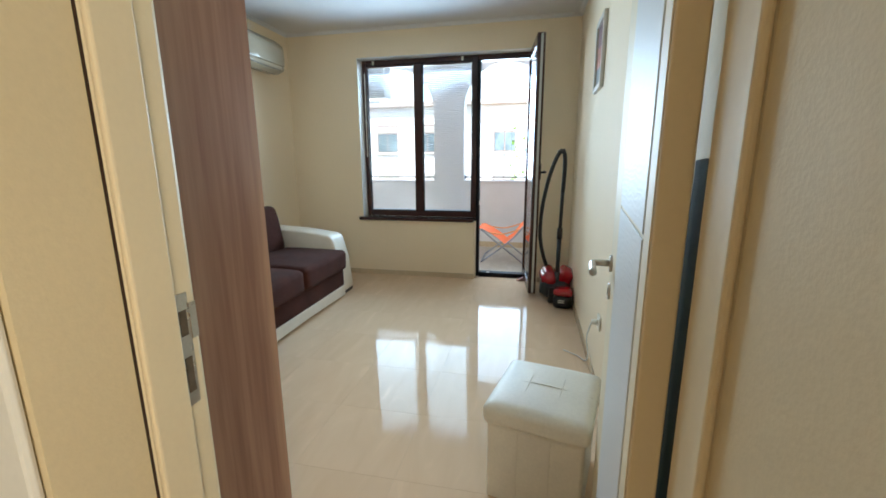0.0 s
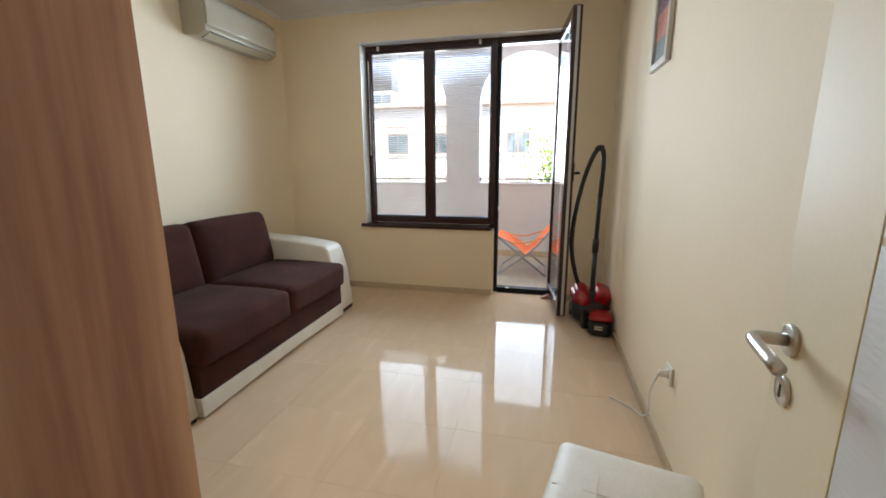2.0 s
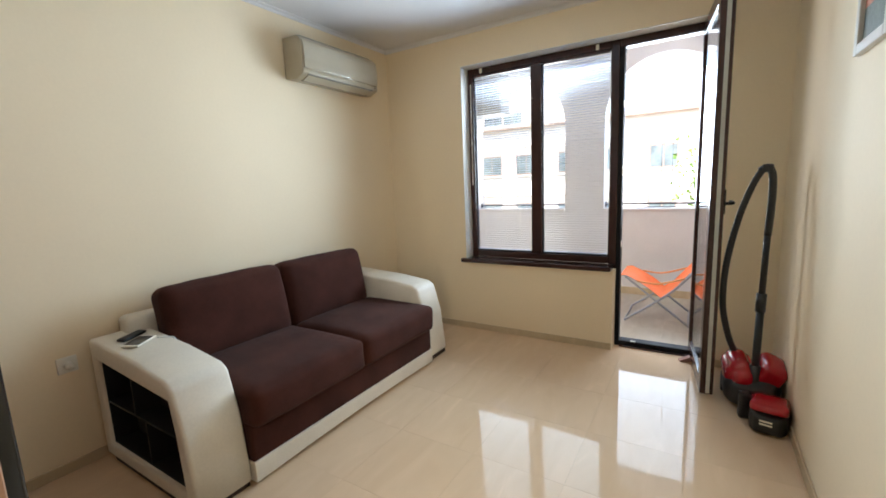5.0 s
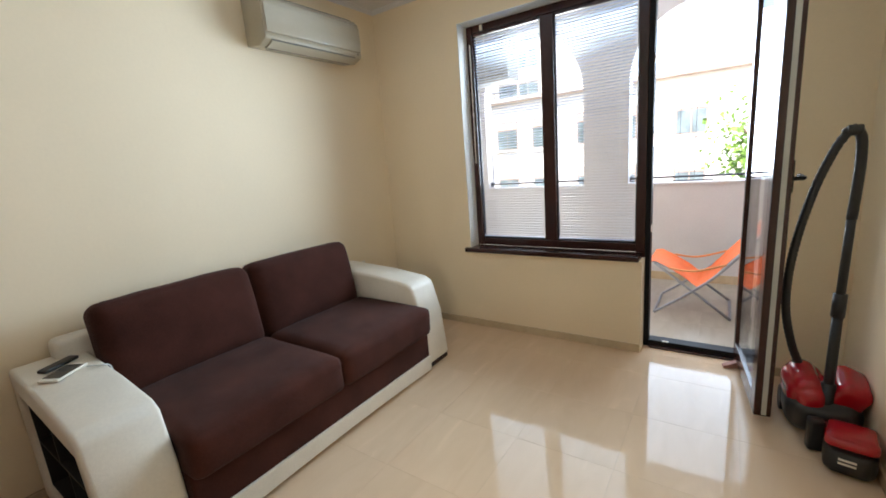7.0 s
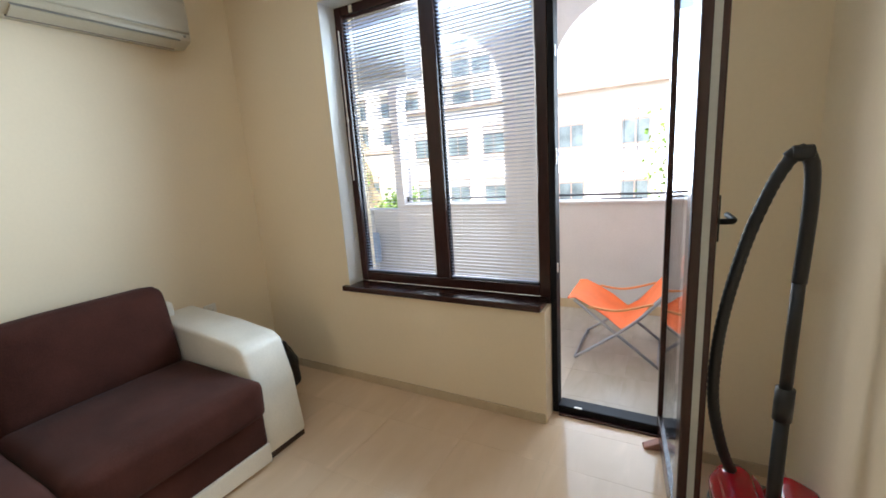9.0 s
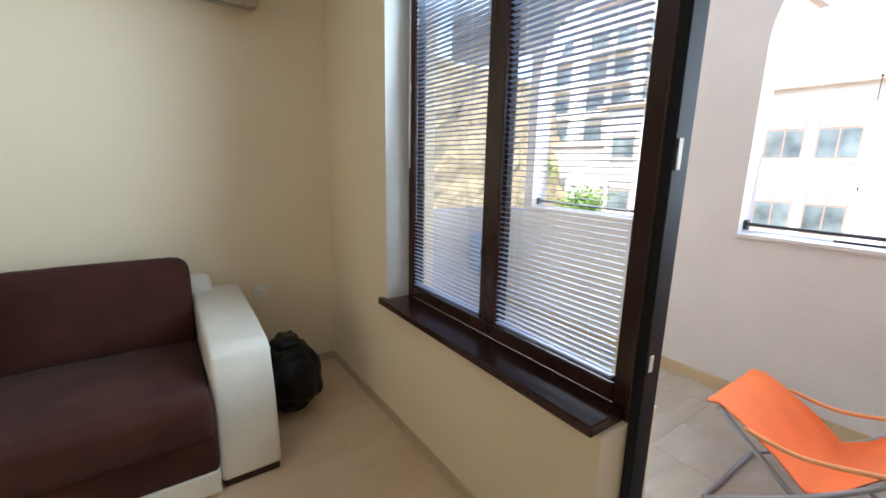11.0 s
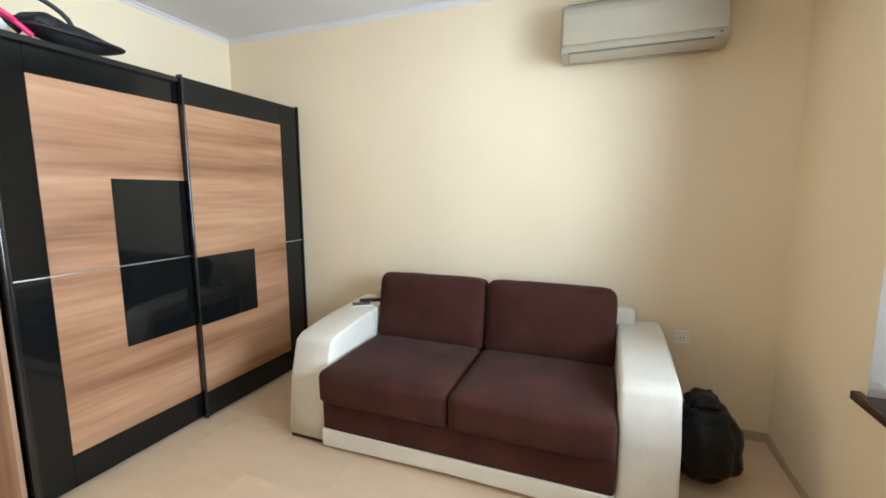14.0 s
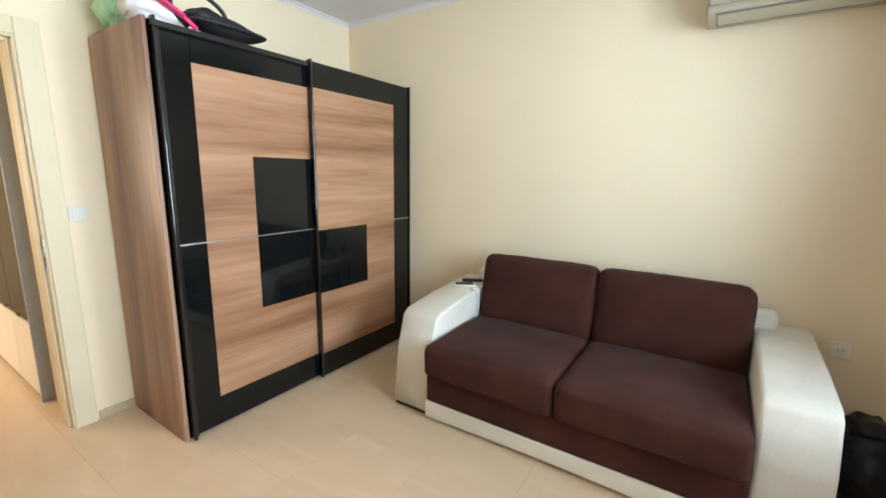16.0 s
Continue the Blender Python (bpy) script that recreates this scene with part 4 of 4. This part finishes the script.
for y0, y1 in ((SY0 + 0.002, SM - 0.001), (SM + 0.001, SY1 - 0.002)):
    c = (y0 + y1) / 2
    m = moved(cushion(0.66, y1 - y0, 0.19, 0.04, (0.008, 0.0, 0.02), 14, 0.004, y0), pose(0.665, c, 0.378, 0, 0.6))
    part("seat_cushion", m, M["fabric"], sofa, "brown velour seat cushion", True)
    m = moved(cushion(0.17, y1 - y0 + 0.004, 0.47, 0.06, (0.03, 0.0, 0.006), 14, 0.005, y0 + 3), pose(0.235, c, 0.65, 0, -10))
    part("back_cushion", m, M["fabric"], sofa, "brown velour back cushion", True)
    part("piping", tube([(0.975, y0 + 0.04, 0.292), (0.982, c, 0.29), (0.975, y1 - 0.04, 0.292)], 0.004, 6), M["fabric"], sofa)

tab = thing("phone", (0.3, 1.41, 0.66), "pale phone with a dark screen lying on the sofa arm", "phone")
part("phone_body", moved(box(-0.04, 0.04, -0.08, 0.08, 0, 0.009, 0.004), pose(0.3, 1.42, 0.65, 0, 3.3, 38)), M["plastic"], tab)
part("screen", moved(box(-0.034, 0.034, -0.062, 0.062, 0.009, 0.0098), pose(0.3, 1.42, 0.6502, 0, 3.3, 38)), M["screen"], tab, "dark screen")
rem = thing("remote_control", (0.2, 1.42, 0.66), "small dark remote control lying on the sofa arm", "remote control")
part("remote_body", moved(cushion(0.045, 0.15, 0.016, 0.006, n=5), pose(0.2, 1.43, 0.664, 0, 3.3, 30)), M["blackp"], rem, "", True)
cab2 = thing("charging_cable", (0.3, 1.52, 0.65), "thin white charging cable hanging over the sofa arm", "cable")
part("cord", tube([(0.33, 1.49, 0.655), (0.37, 1.53, 0.652), (0.36, 1.562, 0.63), (0.35, 1.568, 0.54), (0.38, 1.567, 0.478), (0.4, 1.566, 0.472)], 0.003, 6), M["cord"], cab2, "", True)

# ---- air conditioner ----
ac = thing("air_conditioner", (0.1, 3.1, 2.16), "ivory split air conditioner on the wall above the sofa", "air conditioner")
AY0, AY1 = 2.71, 3.53
part("body", prism([(0.004, 2.198), (0.125, 2.182), (0.195, 2.212), (0.205, 2.23), (0.2, 2.248), (0.192, 2.45), (0.16, 2.482), (0.004, 2.488)], AY0, AY1, 1, 0.008, 2), M["acbody"], ac, "", True)
part("front_panel", prism([(0.2, 2.25), (0.212, 2.256), (0.217, 2.32), (0.213, 2.41), (0.202, 2.445), (0.19, 2.45)], AY0 + 0.012, AY1 - 0.012, 1, 0.003, 2), M["acfront"], ac, "glossy front panel", True)
part("top_grille", box(0.03, 0.15, AY0 + 0.03, AY1 - 0.03, 2.485, 2.489), M["acdark"], ac)
part("louvre", moved(box(-0.034, 0.034, AY0 + 0.05, AY1 - 0.07, -0.004, 0.004, 0.002), pose(0.162, 0, 2.194, 0, -25)), M["acbody"], ac, "closed air louvre")
part("louvre_gap", moved(box(-0.002, 0.003, AY0 + 0.046, AY1 - 0.066, -0.004, 0.004), pose(0.199, 0, 2.211, 0, -25)), M["acdark"], ac)
part("louvre_gap", moved(box(-0.003, 0.003, AY0 + 0.046, AY1 - 0.066, -0.004, 0.004), pose(0.126, 0, 2.179, 0, -25)), M["acdark"], ac)
part("display", disc(0.007, 0.003, (0.206, AY1 - 0.04, 2.235), 0, 12), M["acdark"], ac, "small round display")


# ---- small fittings ----
def socket(at, rz, label, double=False):
    """A wall socket that faces +x before it is turned."""
    o = thing("wall_socket", at, label, "socket", "wall sockets", rz=rz)
    t = pose(*at, 0, 0, rz)
    part("cover", moved(box(0.001, 0.011, -0.041, 0.041, -0.041, 0.041, 0.004), t), M["plastic"], o, "white cover plate")
    part("dish", moved(disc(0.021, 0.006, (0.0115, 0, 0), 0, 24, 0.002), t), M["plastic"], o, "", True)
    for y in (-0.0095, 0.0095):
        part("pin_hole", moved(disc(0.0028, 0.0012, (0.0147, y, 0), 0, 8), t), M["gasket"], o)
    return o


s1 = socket((0.0, 1.21, 0.555), 0, "white wall socket with a plug beside the sofa")
part("plug", moved(tube([(0.014, 0, 0), (0.05, 0, -0.002)], 0.017, 12), pose(0.0, 1.21, 0.555)), M["plastic"], s1, "white plug", True)
socket((0.0, 3.46, 0.575), 0, "white wall socket on the wall above the black bag")
s3 = socket((E, 1.8, 0.4), 180, "white wall socket with a loose cable low on the wall")
part("plug", tube([(E - 0.014, 1.8, 0.4), (E - 0.045, 1.8, 0.4)], 0.016, 12), M["plastic"], s3, "white plug", True)
wire = thing("loose_cable", (3.14, 2.3, 0), "thin white cable trailing from the socket to the floor", "cable")
part("cord", tube([(E - 0.045, 1.8, 0.4), (E - 0.06, 1.85, 0.28), (E - 0.03, 1.95, 0.12), (E - 0.03, 2.08, 0.02), (E - 0.06, 2.17, 0.005), (E - 0.15, 2.25, 0.005)], 0.0035, 6), M["cord"], wire, "", True)
sw = thing("light_switch", (2.0, S, 1.19), "white light switch on the wall by the door", "switch")
part("cover", box(1.965, 2.045, S + 0.001, S + 0.01, 1.15, 1.23, 0.004), M["reveal"], sw)
part("rocker", moved(box(-0.026, 0.026, 0, 0.006, -0.026, 0.026, 0.002), pose(2.005, S + 0.0095, 1.19, 4)), M["reveal"], sw)

pic = thing("picture", (E, 2.47, 1.98), "small framed print in a pale moulding on the wall", "picture")
PY0, PY1, PZ0, PZ1 = 2.31, 2.63, 1.755, 2.2
for b in ((PY0, PY0 + 0.035, PZ0, PZ1), (PY1 - 0.035, PY1, PZ0, PZ1), (PY0 + 0.035, PY1 - 0.035, PZ0, PZ0 + 0.035), (PY0 + 0.035, PY1 - 0.035, PZ1 - 0.035, PZ1)):
    part("moulding", box(E - 0.024, E - 0.001, *b, 0.004), M["picf"], pic)
for z0, z1, k in ((PZ0 + 0.035, 1.9, "pic_c"), (1.9005, 2.03, "pic_b"), (2.0305, PZ1 - 0.035, "pic_a")):
    part("print", box(E - 0.01, E - 0.004, PY0 + 0.035, PY1 - 0.035, z0, z1), M[k], pic, "blurred band of the print")

# ---- pouf by the door ----
PM = pose(2.815, 1.0, 0, 0, 0, -13)
pf = thing("pouf", (2.815, 1.0, 0), "white faux-leather storage pouf with a padded lid", "pouf")
part("base", moved(box(-0.18, 0.18, -0.195, 0.195, 0.0, 0.33, 0.012, 2), PM), M["leather"], pf, "white leather box base")
part("lid", moved(cushion(0.395, 0.43, 0.08, 0.028, (0, 0, 0.012), 12), PM @ pose(0, 0, 0.37)), M["leather"], pf, "padded lid with quilted seams", True)
for x in (-0.065, 0.065):
    part("seam", moved(tube([(x, -0.195, 0.4115), (x, 0, 0.422), (x, 0.195, 0.4115)], 0.0022, 6), PM), M["leather"], pf)
part("seam", moved(tube([(-0.18, 0, 0.4115), (0, 0, 0.4235), (0.18, 0, 0.4115)], 0.0022, 6), PM), M["leather"], pf)
for x in (-0.06, 0.06):
    part("seam", moved(tube([(x, -0.196, 0.02), (x, -0.196, 0.32)], 0.0018, 6), PM), M["leather"], pf)

# ---- vacuum cleaner ----
vac = thing("vacuum_cleaner", (2.98, 3.42, 0), "red and black canister vacuum cleaner with its tube parked upright", "vacuum cleaner")
part("housing", moved(cushion(0.26, 0.32, 0.17, 0.06, (0.01, 0.02, 0.01), 12), pose(2.985, 3.48, 0.105)), M["blackp"], vac, "black lower housing", True)
part("cover", moved(cushion(0.14, 0.24, 0.19, 0.06, (0.012, 0.02, 0.02), 12), pose(2.925, 3.46, 0.185, 14, -8, 6)), M["red"], vac, "glossy red domed cover", True)
part("side_cover", moved(cushion(0.13, 0.2, 0.17, 0.034, (0.0, 0.0, 0.012), 10), pose(3.06, 3.45, 0.205, 12, 26, 4)), M["red"], vac, "glossy red sloping side", True)
bin_ = part("dust_bin", moved(cushion(0.15, 0.17, 0.12, 0.03, (0.01, 0.012, 0), 10), pose(3.045, 3.17, 0.064, 0, 0, -10)), M["blackp"], vac, "black dust container", True)
part("bin_lid", moved(cushion(0.165, 0.185, 0.055, 0.022, (0.0, 0.012, 0.008), 10), pose(3.045, 3.172, 0.144, -6, 0, -10)), M["red"], bin_, "glossy red lid", True)
for z in (0.065, 0.082):
    part("print_bar", moved(box(-0.035, 0.02, -0.0975, -0.0945, z, z + 0.009), pose(3.045, 3.17, 0, 0, 0, -10)), M["plastic"], bin_, "small pale printed mark")
part("bumper", moved(box(-0.03, 0.03, -0.02, 0.03, 0, 0.15, 0.012), pose(2.945, 3.24, 0.006, 0, 0, 8)), M["blackp"], vac, "black front bracket")
for x in (2.858, 3.112):
    part("wheel", disc(0.065, 0.03, (x, 3.56, 0.066), 0, 24, 0.008), M["blackp"], vac, "black wheel")
part("hose_port", disc(0.032, 0.07, (2.905, 3.5, 0.27), 2, 16, 0.005), M["blackp"], vac)
part("hose", tube([(2.905, 3.5, 0.28), (2.862, 3.46, 0.4), (2.825, 3.43, 0.58), (2.822, 3.42, 0.76), (2.84, 3.415, 0.94), (2.88, 3.41, 1.15), (2.93, 3.41, 1.31), (2.968, 3.41, 1.385)], 0.0165, 10, 0.002), M["hose"], vac, "black ribbed hose", True)
part("grip", tube([(2.955, 3.41, 1.375), (2.985, 3.41, 1.395), (3.008, 3.412, 1.36), (3.015, 3.413, 1.26), (3.012, 3.412, 1.12), (3.008, 3.41, 1.02)], 0.0185, 10), M["blackp"], vac, "black curved hand grip", True)
part("grip_collar", disc(0.023, 0.05, (2.986, 3.41, 1.387), 0, 14, 0.006), M["blackp"], vac)
part("tube", tube([(3.008, 3.41, 1.06), (3.0, 3.4, 0.62)], 0.0165, 12), M["blackp"], vac, "", True)
part("tube_joint", tube([(3.001, 3.402, 0.69), (2.999, 3.399, 0.585)], 0.025, 12), M["blackp"], vac, "", True)
part("tube", tube([(3.0, 3.4, 0.62), (2.992, 3.37, 0.12)], 0.0195, 12), M["blackp"], vac, "", True)
part("tube_socket", tube([(2.993, 3.375, 0.27), (2.991, 3.365, 0.1)], 0.028, 12), M["blackp"], vac, "", True)

bb = thing("rubbish_bag", (0.46, 3.505, 0), "black shiny plastic bag slumped on the floor beside the sofa", "bag")
part("bag_body", crumple(0.34, 0.29, 0.35, 0.144, 0.022, 12.0, (0.47, 3.505, 0.0)), M["binbag"], bb, "", True)
part("bag_neck", crumple(0.15, 0.13, 0.1, 0.04, 0.016, 21.0, (0.45, 3.5, 0.31)), M["binbag"], bb, "gathered top of the bag", True)

# ---- balcony things ----
for x0, x1 in ((0.0, 1.22), (1.69, 2.95)):
    r = thing("balcony_rail", ((x0 + x1) / 2, YP + 0.08, 1.055), "thin black iron rail across the arch above the parapet", "railing", "rails in the arches")
    part("bar", tube([(x0, YP + 0.08, 1.06), (x1, YP + 0.08, 1.06)], 0.011, 8), M["iron"], r)
    for x in (x0 + 0.012, x1 - 0.012):
        part("bracket", box(x - 0.012, x + 0.012, YP + 0.06, YP + 0.1, 1.025, 1.085, 0.003, 1), M["iron"], r)
RODX = (2.15, 2.29, 2.4)
rods = thing("iron_spikes", (2.3, YP + 0.13, 1.011), "thin upright iron spikes outside the parapet", "railing")
for x in RODX:
    part("spike", tube([(x, YP + 0.13, 1.021), (x, YP + 0.13, 1.86)], 0.0022, 6), M["iron"], rods)
    part("knob", disc(0.006, 0.016, (x, YP + 0.13, 1.86), 2, 8, 0.004), M["iron"], rods)
    part("collar", disc(0.005, 0.02, (x, YP + 0.13, 1.3), 2, 8, 0.003), M["iron"], rods)
part("foot_bar", box(2.1, 2.45, YP + 0.12, YP + 0.14, 1.011, 1.021), M["iron"], rods)

ch = thing("folding_chair", (2.35, 5.08, -0.024), "low folding chair of orange canvas on grey tubes", "chair")
CY0, CY1 = 4.8, 5.32
prof = [(2.045, 0.43), (2.1, 0.437), (2.19, 0.395), (2.3, 0.325), (2.41, 0.24), (2.49, 0.3), (2.6, 0.45), (2.71, 0.585), (2.83, 0.735), (2.91, 0.84)]
m = bmesh.new()
n = 12
grid = [[[m.verts.new((x + 0.006 * noise.noise(Vector((x * 9, j, 3))), CY0 + 0.015 + (CY1 - CY0 - 0.03) * j / n,
                       z + s - 0.012 * math.sin(math.pi * j / n) * (0.5 if i < 3 else 1) + 0.008 * noise.noise(Vector((x * 12, j * 0.7, 1)))))
          for j in range(n + 1)] for i, (x, z) in enumerate(prof)] for s in (0.0, -0.006)]
for s in (0, 1):
    for i in range(len(prof) - 1):
        for j in range(n):
            q = (grid[s][i][j], grid[s][i + 1][j], grid[s][i + 1][j + 1], grid[s][i][j + 1])
            m.faces.new(q if s else q[::-1])
bmesh.ops.recalc_face_normals(m, faces=m.faces)
part("canvas", m, M["orange"], ch, "sagging orange canvas seat and back", True)
for y in (CY0, CY1):
    part("leg", tube([(2.1, y, -0.013), (2.53, y, 0.34), (2.93, y, 0.86)], 0.011, 8), M["tube"], ch, "", True)
    part("leg", tube([(2.64, y + (0.02 if y == CY0 else -0.02), -0.013), (2.1, y + (0.02 if y == CY0 else -0.02), 0.414)], 0.011, 8), M["tube"], ch, "", True)
    part("armrest", tube([(2.2, y, 0.385), (2.38, y, 0.372), (2.6, y, 0.44)], 0.009, 8), M["orange2"], ch, "pale orange webbing armrest", True)
for x, z in ((2.1, -0.013), (2.64, -0.013), (2.1, 0.414), (2.93, 0.86)):
    part("cross_bar", tube([(x, CY0 + 0.012, z), (x, CY1 - 0.012, z)], 0.011, 8), M["tube"], ch)

ou = thing("outdoor_unit", (0.42, 5.0, 2.1), "grey air conditioner outdoor unit hung under the balcony ceiling", "air conditioner")
part("casing", box(0.06, 0.8, 4.86, 5.12, 2.12, 2.68, 0.01, 2), M["outac"], ou)
for i in range(11):
    part("louvre_slat", box(0.1, 0.76, 4.852, 4.86, 2.16 + i * 0.046, 2.175 + i * 0.046), M["acdark"], ou)
for x in (0.16, 0.66):
    part("hanger", box(x, x + 0.03, 4.97, 5.0, 2.68, 2.85), M["outac"], ou)
pp = thing("rain_pipe", (-0.16, 6.0, 0), "rusty orange upright pipe at the balcony corner", "pipe")
part("pipe", tube([(-0.17, 6.13, -2.6), (-0.17, 6.13, 4.0)], 0.05, 12), M["orangepost"], pp)

# ---- outside ----
setting("ground", box(-400, 400, 6.3, 600, -2.9, -2.6), M["ground"], "pale paved ground between the houses", "ground")


def building(name, x0, x1, y0, y1, z0, z1, rows, label, material, eave=0.35, sill=True, rz=0, wide=1.2, tall=1.35):
    """A rendered block with windows on the side towards the balcony. rows: (window sill height, list of window middles)."""
    o = thing(name, ((x0 + x1) / 2, (y0 + y1) / 2, z0), label, "building", rz=0)
    part("wall", box(x0, x1, y0, y1, z0, z1), material, o)
    part("roof", box(x0 - eave, x1 + eave, y0 - eave, y1 + eave, z1, z1 + 0.22, 0.03, 1), M["roof"], o, "brown roof edge")
    for zs, xs in rows:
        for x in xs:
            w = part("window", box(x - wide / 2, x + wide / 2, y0 - 0.03, y0 - 0.002, zs, zs + tall), M["winframe"], o, "window with brown frame")
            h = wide / 2 - 0.06
            for a, b in ((-h, -0.03), (0.03, h)):
                part("pane", box(x + a, x + b, y0 - 0.045, y0 - 0.03, zs + 0.07, zs + tall * 0.68), M["winglass"], w, "dark glass")
                part("pane", box(x + a, x + b, y0 - 0.045, y0 - 0.03, zs + tall * 0.72, zs + tall - 0.06), M["curtain"], w, "upper light with pale curtain")
            if sill:
                part("sill", box(x - wide / 2 - 0.08, x + wide / 2 + 0.08, y0 - 0.14, y0 - 0.002, zs - 0.07, zs - 0.004), material, w)
    return o


XS = [-8.7, -6.75, -4.85, -2.68, -1.26, 1.3, 4.8, 6.6, 9.5, 11.4]
building("white_house", -9.7, 14, 21, 31, -2.6, 4.02, [(-0.72, XS), (1.74, XS)], "sunlit white two-storey house with brown windows", M["facade"], 0.35, True, 0, 1.12, 1.4)
building("terrace_house", -24, -9.76, 21.5, 24, -2.6, 2.25, [(-0.3, [-22.4, -19.2, -16, -12.8])], "low white terrace wall below the apartment building", M["facade"], 0.1)
AX = [-24.6, -22.5, -19.2, -16.9, -14.4, -12.1, -10.4]
apt = building("apartment_building", -26, -9.2, 33, 45, -2.6, 13.3, [(z, AX) for z in (-1.2, 1.1, 3.4, 5.7, 8.0, 10.3)],
               "tall ivory apartment building with balconies", M["facade2"], 0.5, True, 0, 1.6, 1.75)
for z in (3.1, 5.4, 7.7, 10.0):
    for x in (-23.4, -18.0, -13.2):
        bal = part("balcony", box(x - 1.9, x + 1.9, 31.8, 32.99, z - 0.18, z, 0.02, 1), M["facade2"], apt, "projecting balcony")
        part("rail", box(x - 1.9, x + 1.9, 31.78, 31.82, z + 0.9, z + 0.95), M["iron"], bal)
        for k in range(9):
            part("baluster", box(x - 1.88 + k * 0.465, x - 1.85 + k * 0.465, 31.79, 31.81, z, z + 0.9), M["iron"], bal)

m = bmesh.new()
bmesh.ops.create_grid(m, x_segments=46, y_segments=30, size=1)
for v in m.verts:
    u, w = v.co.x, v.co.y
    y = 13 + 9.5 * u
    h = (w + 1) / 2
    p = Vector((y * 0.6, h * 7, 2))
    bump = noise.noise(p) + 0.5 * noise.noise(p * 2.4) + 0.3 * noise.noise(p * 6)
    v.co = (-9 - 3.5 * h - 0.3 * bump - 0.25 * (y - 13), y, -2.7 + 8.5 * h + 0.3 * noise.noise(p * 1.7))
rock = new("rock_slope", mesh(m, "rock_slope", M["rock"], False))
tagged(rock, "ochre rock slope rising beside the house", "rock slope", "", "structure")
bx = thing("meter_box", (-0.3, 5.72, 0.3), "pale blue utility box on the balcony end wall", "box")
part("case", box(-0.45, -0.3, 5.5, 5.75, 0.35, 0.7, 0.01, 1), M["bluebox"], bx)
part("latch", box(-0.3, -0.29, 5.52, 5.54, 0.5, 0.58), M["iron"], bx)


def tree(at, height, spread, leaves, seed, label):
    """A tapered trunk with limbs and a crown of many small leaf clumps."""
    rnd = random.Random(seed)
    o = thing("tree", at, label, "tree")
    base = Vector(at)
    tops = []
    m = tube([base, base + Vector((0.1, 0, height * 0.3)), base + Vector((0.0, 0.1, height * 0.55))], 0.1, 8)
    for i in range(9):
        a = rnd.uniform(0, 6.28)
        s = base + Vector((0.05, 0.03, height * rnd.uniform(0.3, 0.55)))
        e = base + Vector((math.cos(a) * spread * rnd.uniform(0.4, 0.9), math.sin(a) * spread * rnd.uniform(0.4, 0.9), height * rnd.uniform(0.55, 0.95)))
        merge(m, tube([s, (s + e) / 2 + Vector((0, 0, 0.15)), e], 0.035, 6))
        tops += [e, (s + e) / 2 + Vector((0, 0, 0.2)), s * 0.25 + e * 0.75]
    part("trunk", m, M["bark"], o, "", True)
    verts, faces = [], []
    for i in range(leaves):
        c = rnd.choice(tops) + Vector((rnd.gauss(0, 0.3), rnd.gauss(0, 0.3), rnd.gauss(0, 0.26))) * spread
        d = Vector((rnd.uniform(-1, 1), rnd.uniform(-1, 1), rnd.uniform(-0.7, 0.7))).normalized()
        w = d.orthogonal().normalized()
        ln, wd = rnd.uniform(0.1, 0.2), rnd.uniform(0.05, 0.09)
        k = len(verts)
        verts += [c, c + d * ln * 0.5 + w * wd, c + d * ln, c + d * ln * 0.5 - w * wd]
        faces.append((k, k + 1, k + 2, k + 3))
    me = bpy.data.meshes.new("crown")
    me.from_pydata([tuple(v) for v in verts], [], faces)
    me.materials.append(M["leaf"])
    cr = new("crown", me)
    cr.parent, cr.matrix_parent_inverse = o, o.matrix_basis.inverted()
    return o


tree((4.15, 15.5, -2.6), 5.6, 1.5, 2600, 4, "leafy green tree in front of the white house")
tree((-9.2, 18.8, -2.6), 3.4, 1.0, 1500, 7, "small green tree by the white house wall")
tree((-13.2, 19.6, -2.6), 4.6, 1.1, 1500, 9, "green tree between the houses")

# ---- floor tiles ----
P = 0.462


def tiles(owner, x0, x1, y0, y1, z, ox, oy, pitch, material, gap=0.0004):
    """Square tiles cut to the room's edges; alike tiles share one mesh."""
    shapes = {}
    i = math.floor((x0 - ox) / pitch)
    while ox + i * pitch < x1:
        j = math.floor((y0 - oy) / pitch)
        while oy + j * pitch < y1:
            a, b = max(x0, ox + i * pitch), min(x1, ox + (i + 1) * pitch)
            c, d = max(y0, oy + j * pitch), min(y1, oy + (j + 1) * pitch)
            if b - a > 0.01 and d - c > 0.01:
                key = (round(b - a, 3), round(d - c, 3))
                if key not in shapes:
                    w, h = key[0] / 2 - gap, key[1] / 2 - gap
                    shapes[key] = mesh(box(-w, w, -h, h, -0.006, 0, 0.0003, 1), "tile", material)
                ob = new("tile", shapes[key])
                ob.parent = owner
                ob.location = ((a + b) / 2, (c + d) / 2, z + 0.0003 * noise.noise(Vector((i * 1.7, j * 2.3, 0.5))))
            j += 1
        i += 1


tiles(floor, 0, E, S - 0.25, N, 0.0, 2.21, 3.63, P, M["tile"])
tiles(floor, 2.0, E + 0.4, -3.2, S - 0.25, 0.0, 2.21, 3.63, P, M["tile"])
tiles(floor, WX1, DX1, N, FY0, 0.0, 2.21, 3.63, P, M["tile"])
tiles(balcony_floor, -0.45, 3.6, N + WALL - 0.06, YP - 0.012, -0.024, 0.1, 4.3, 0.335, M["btile"])
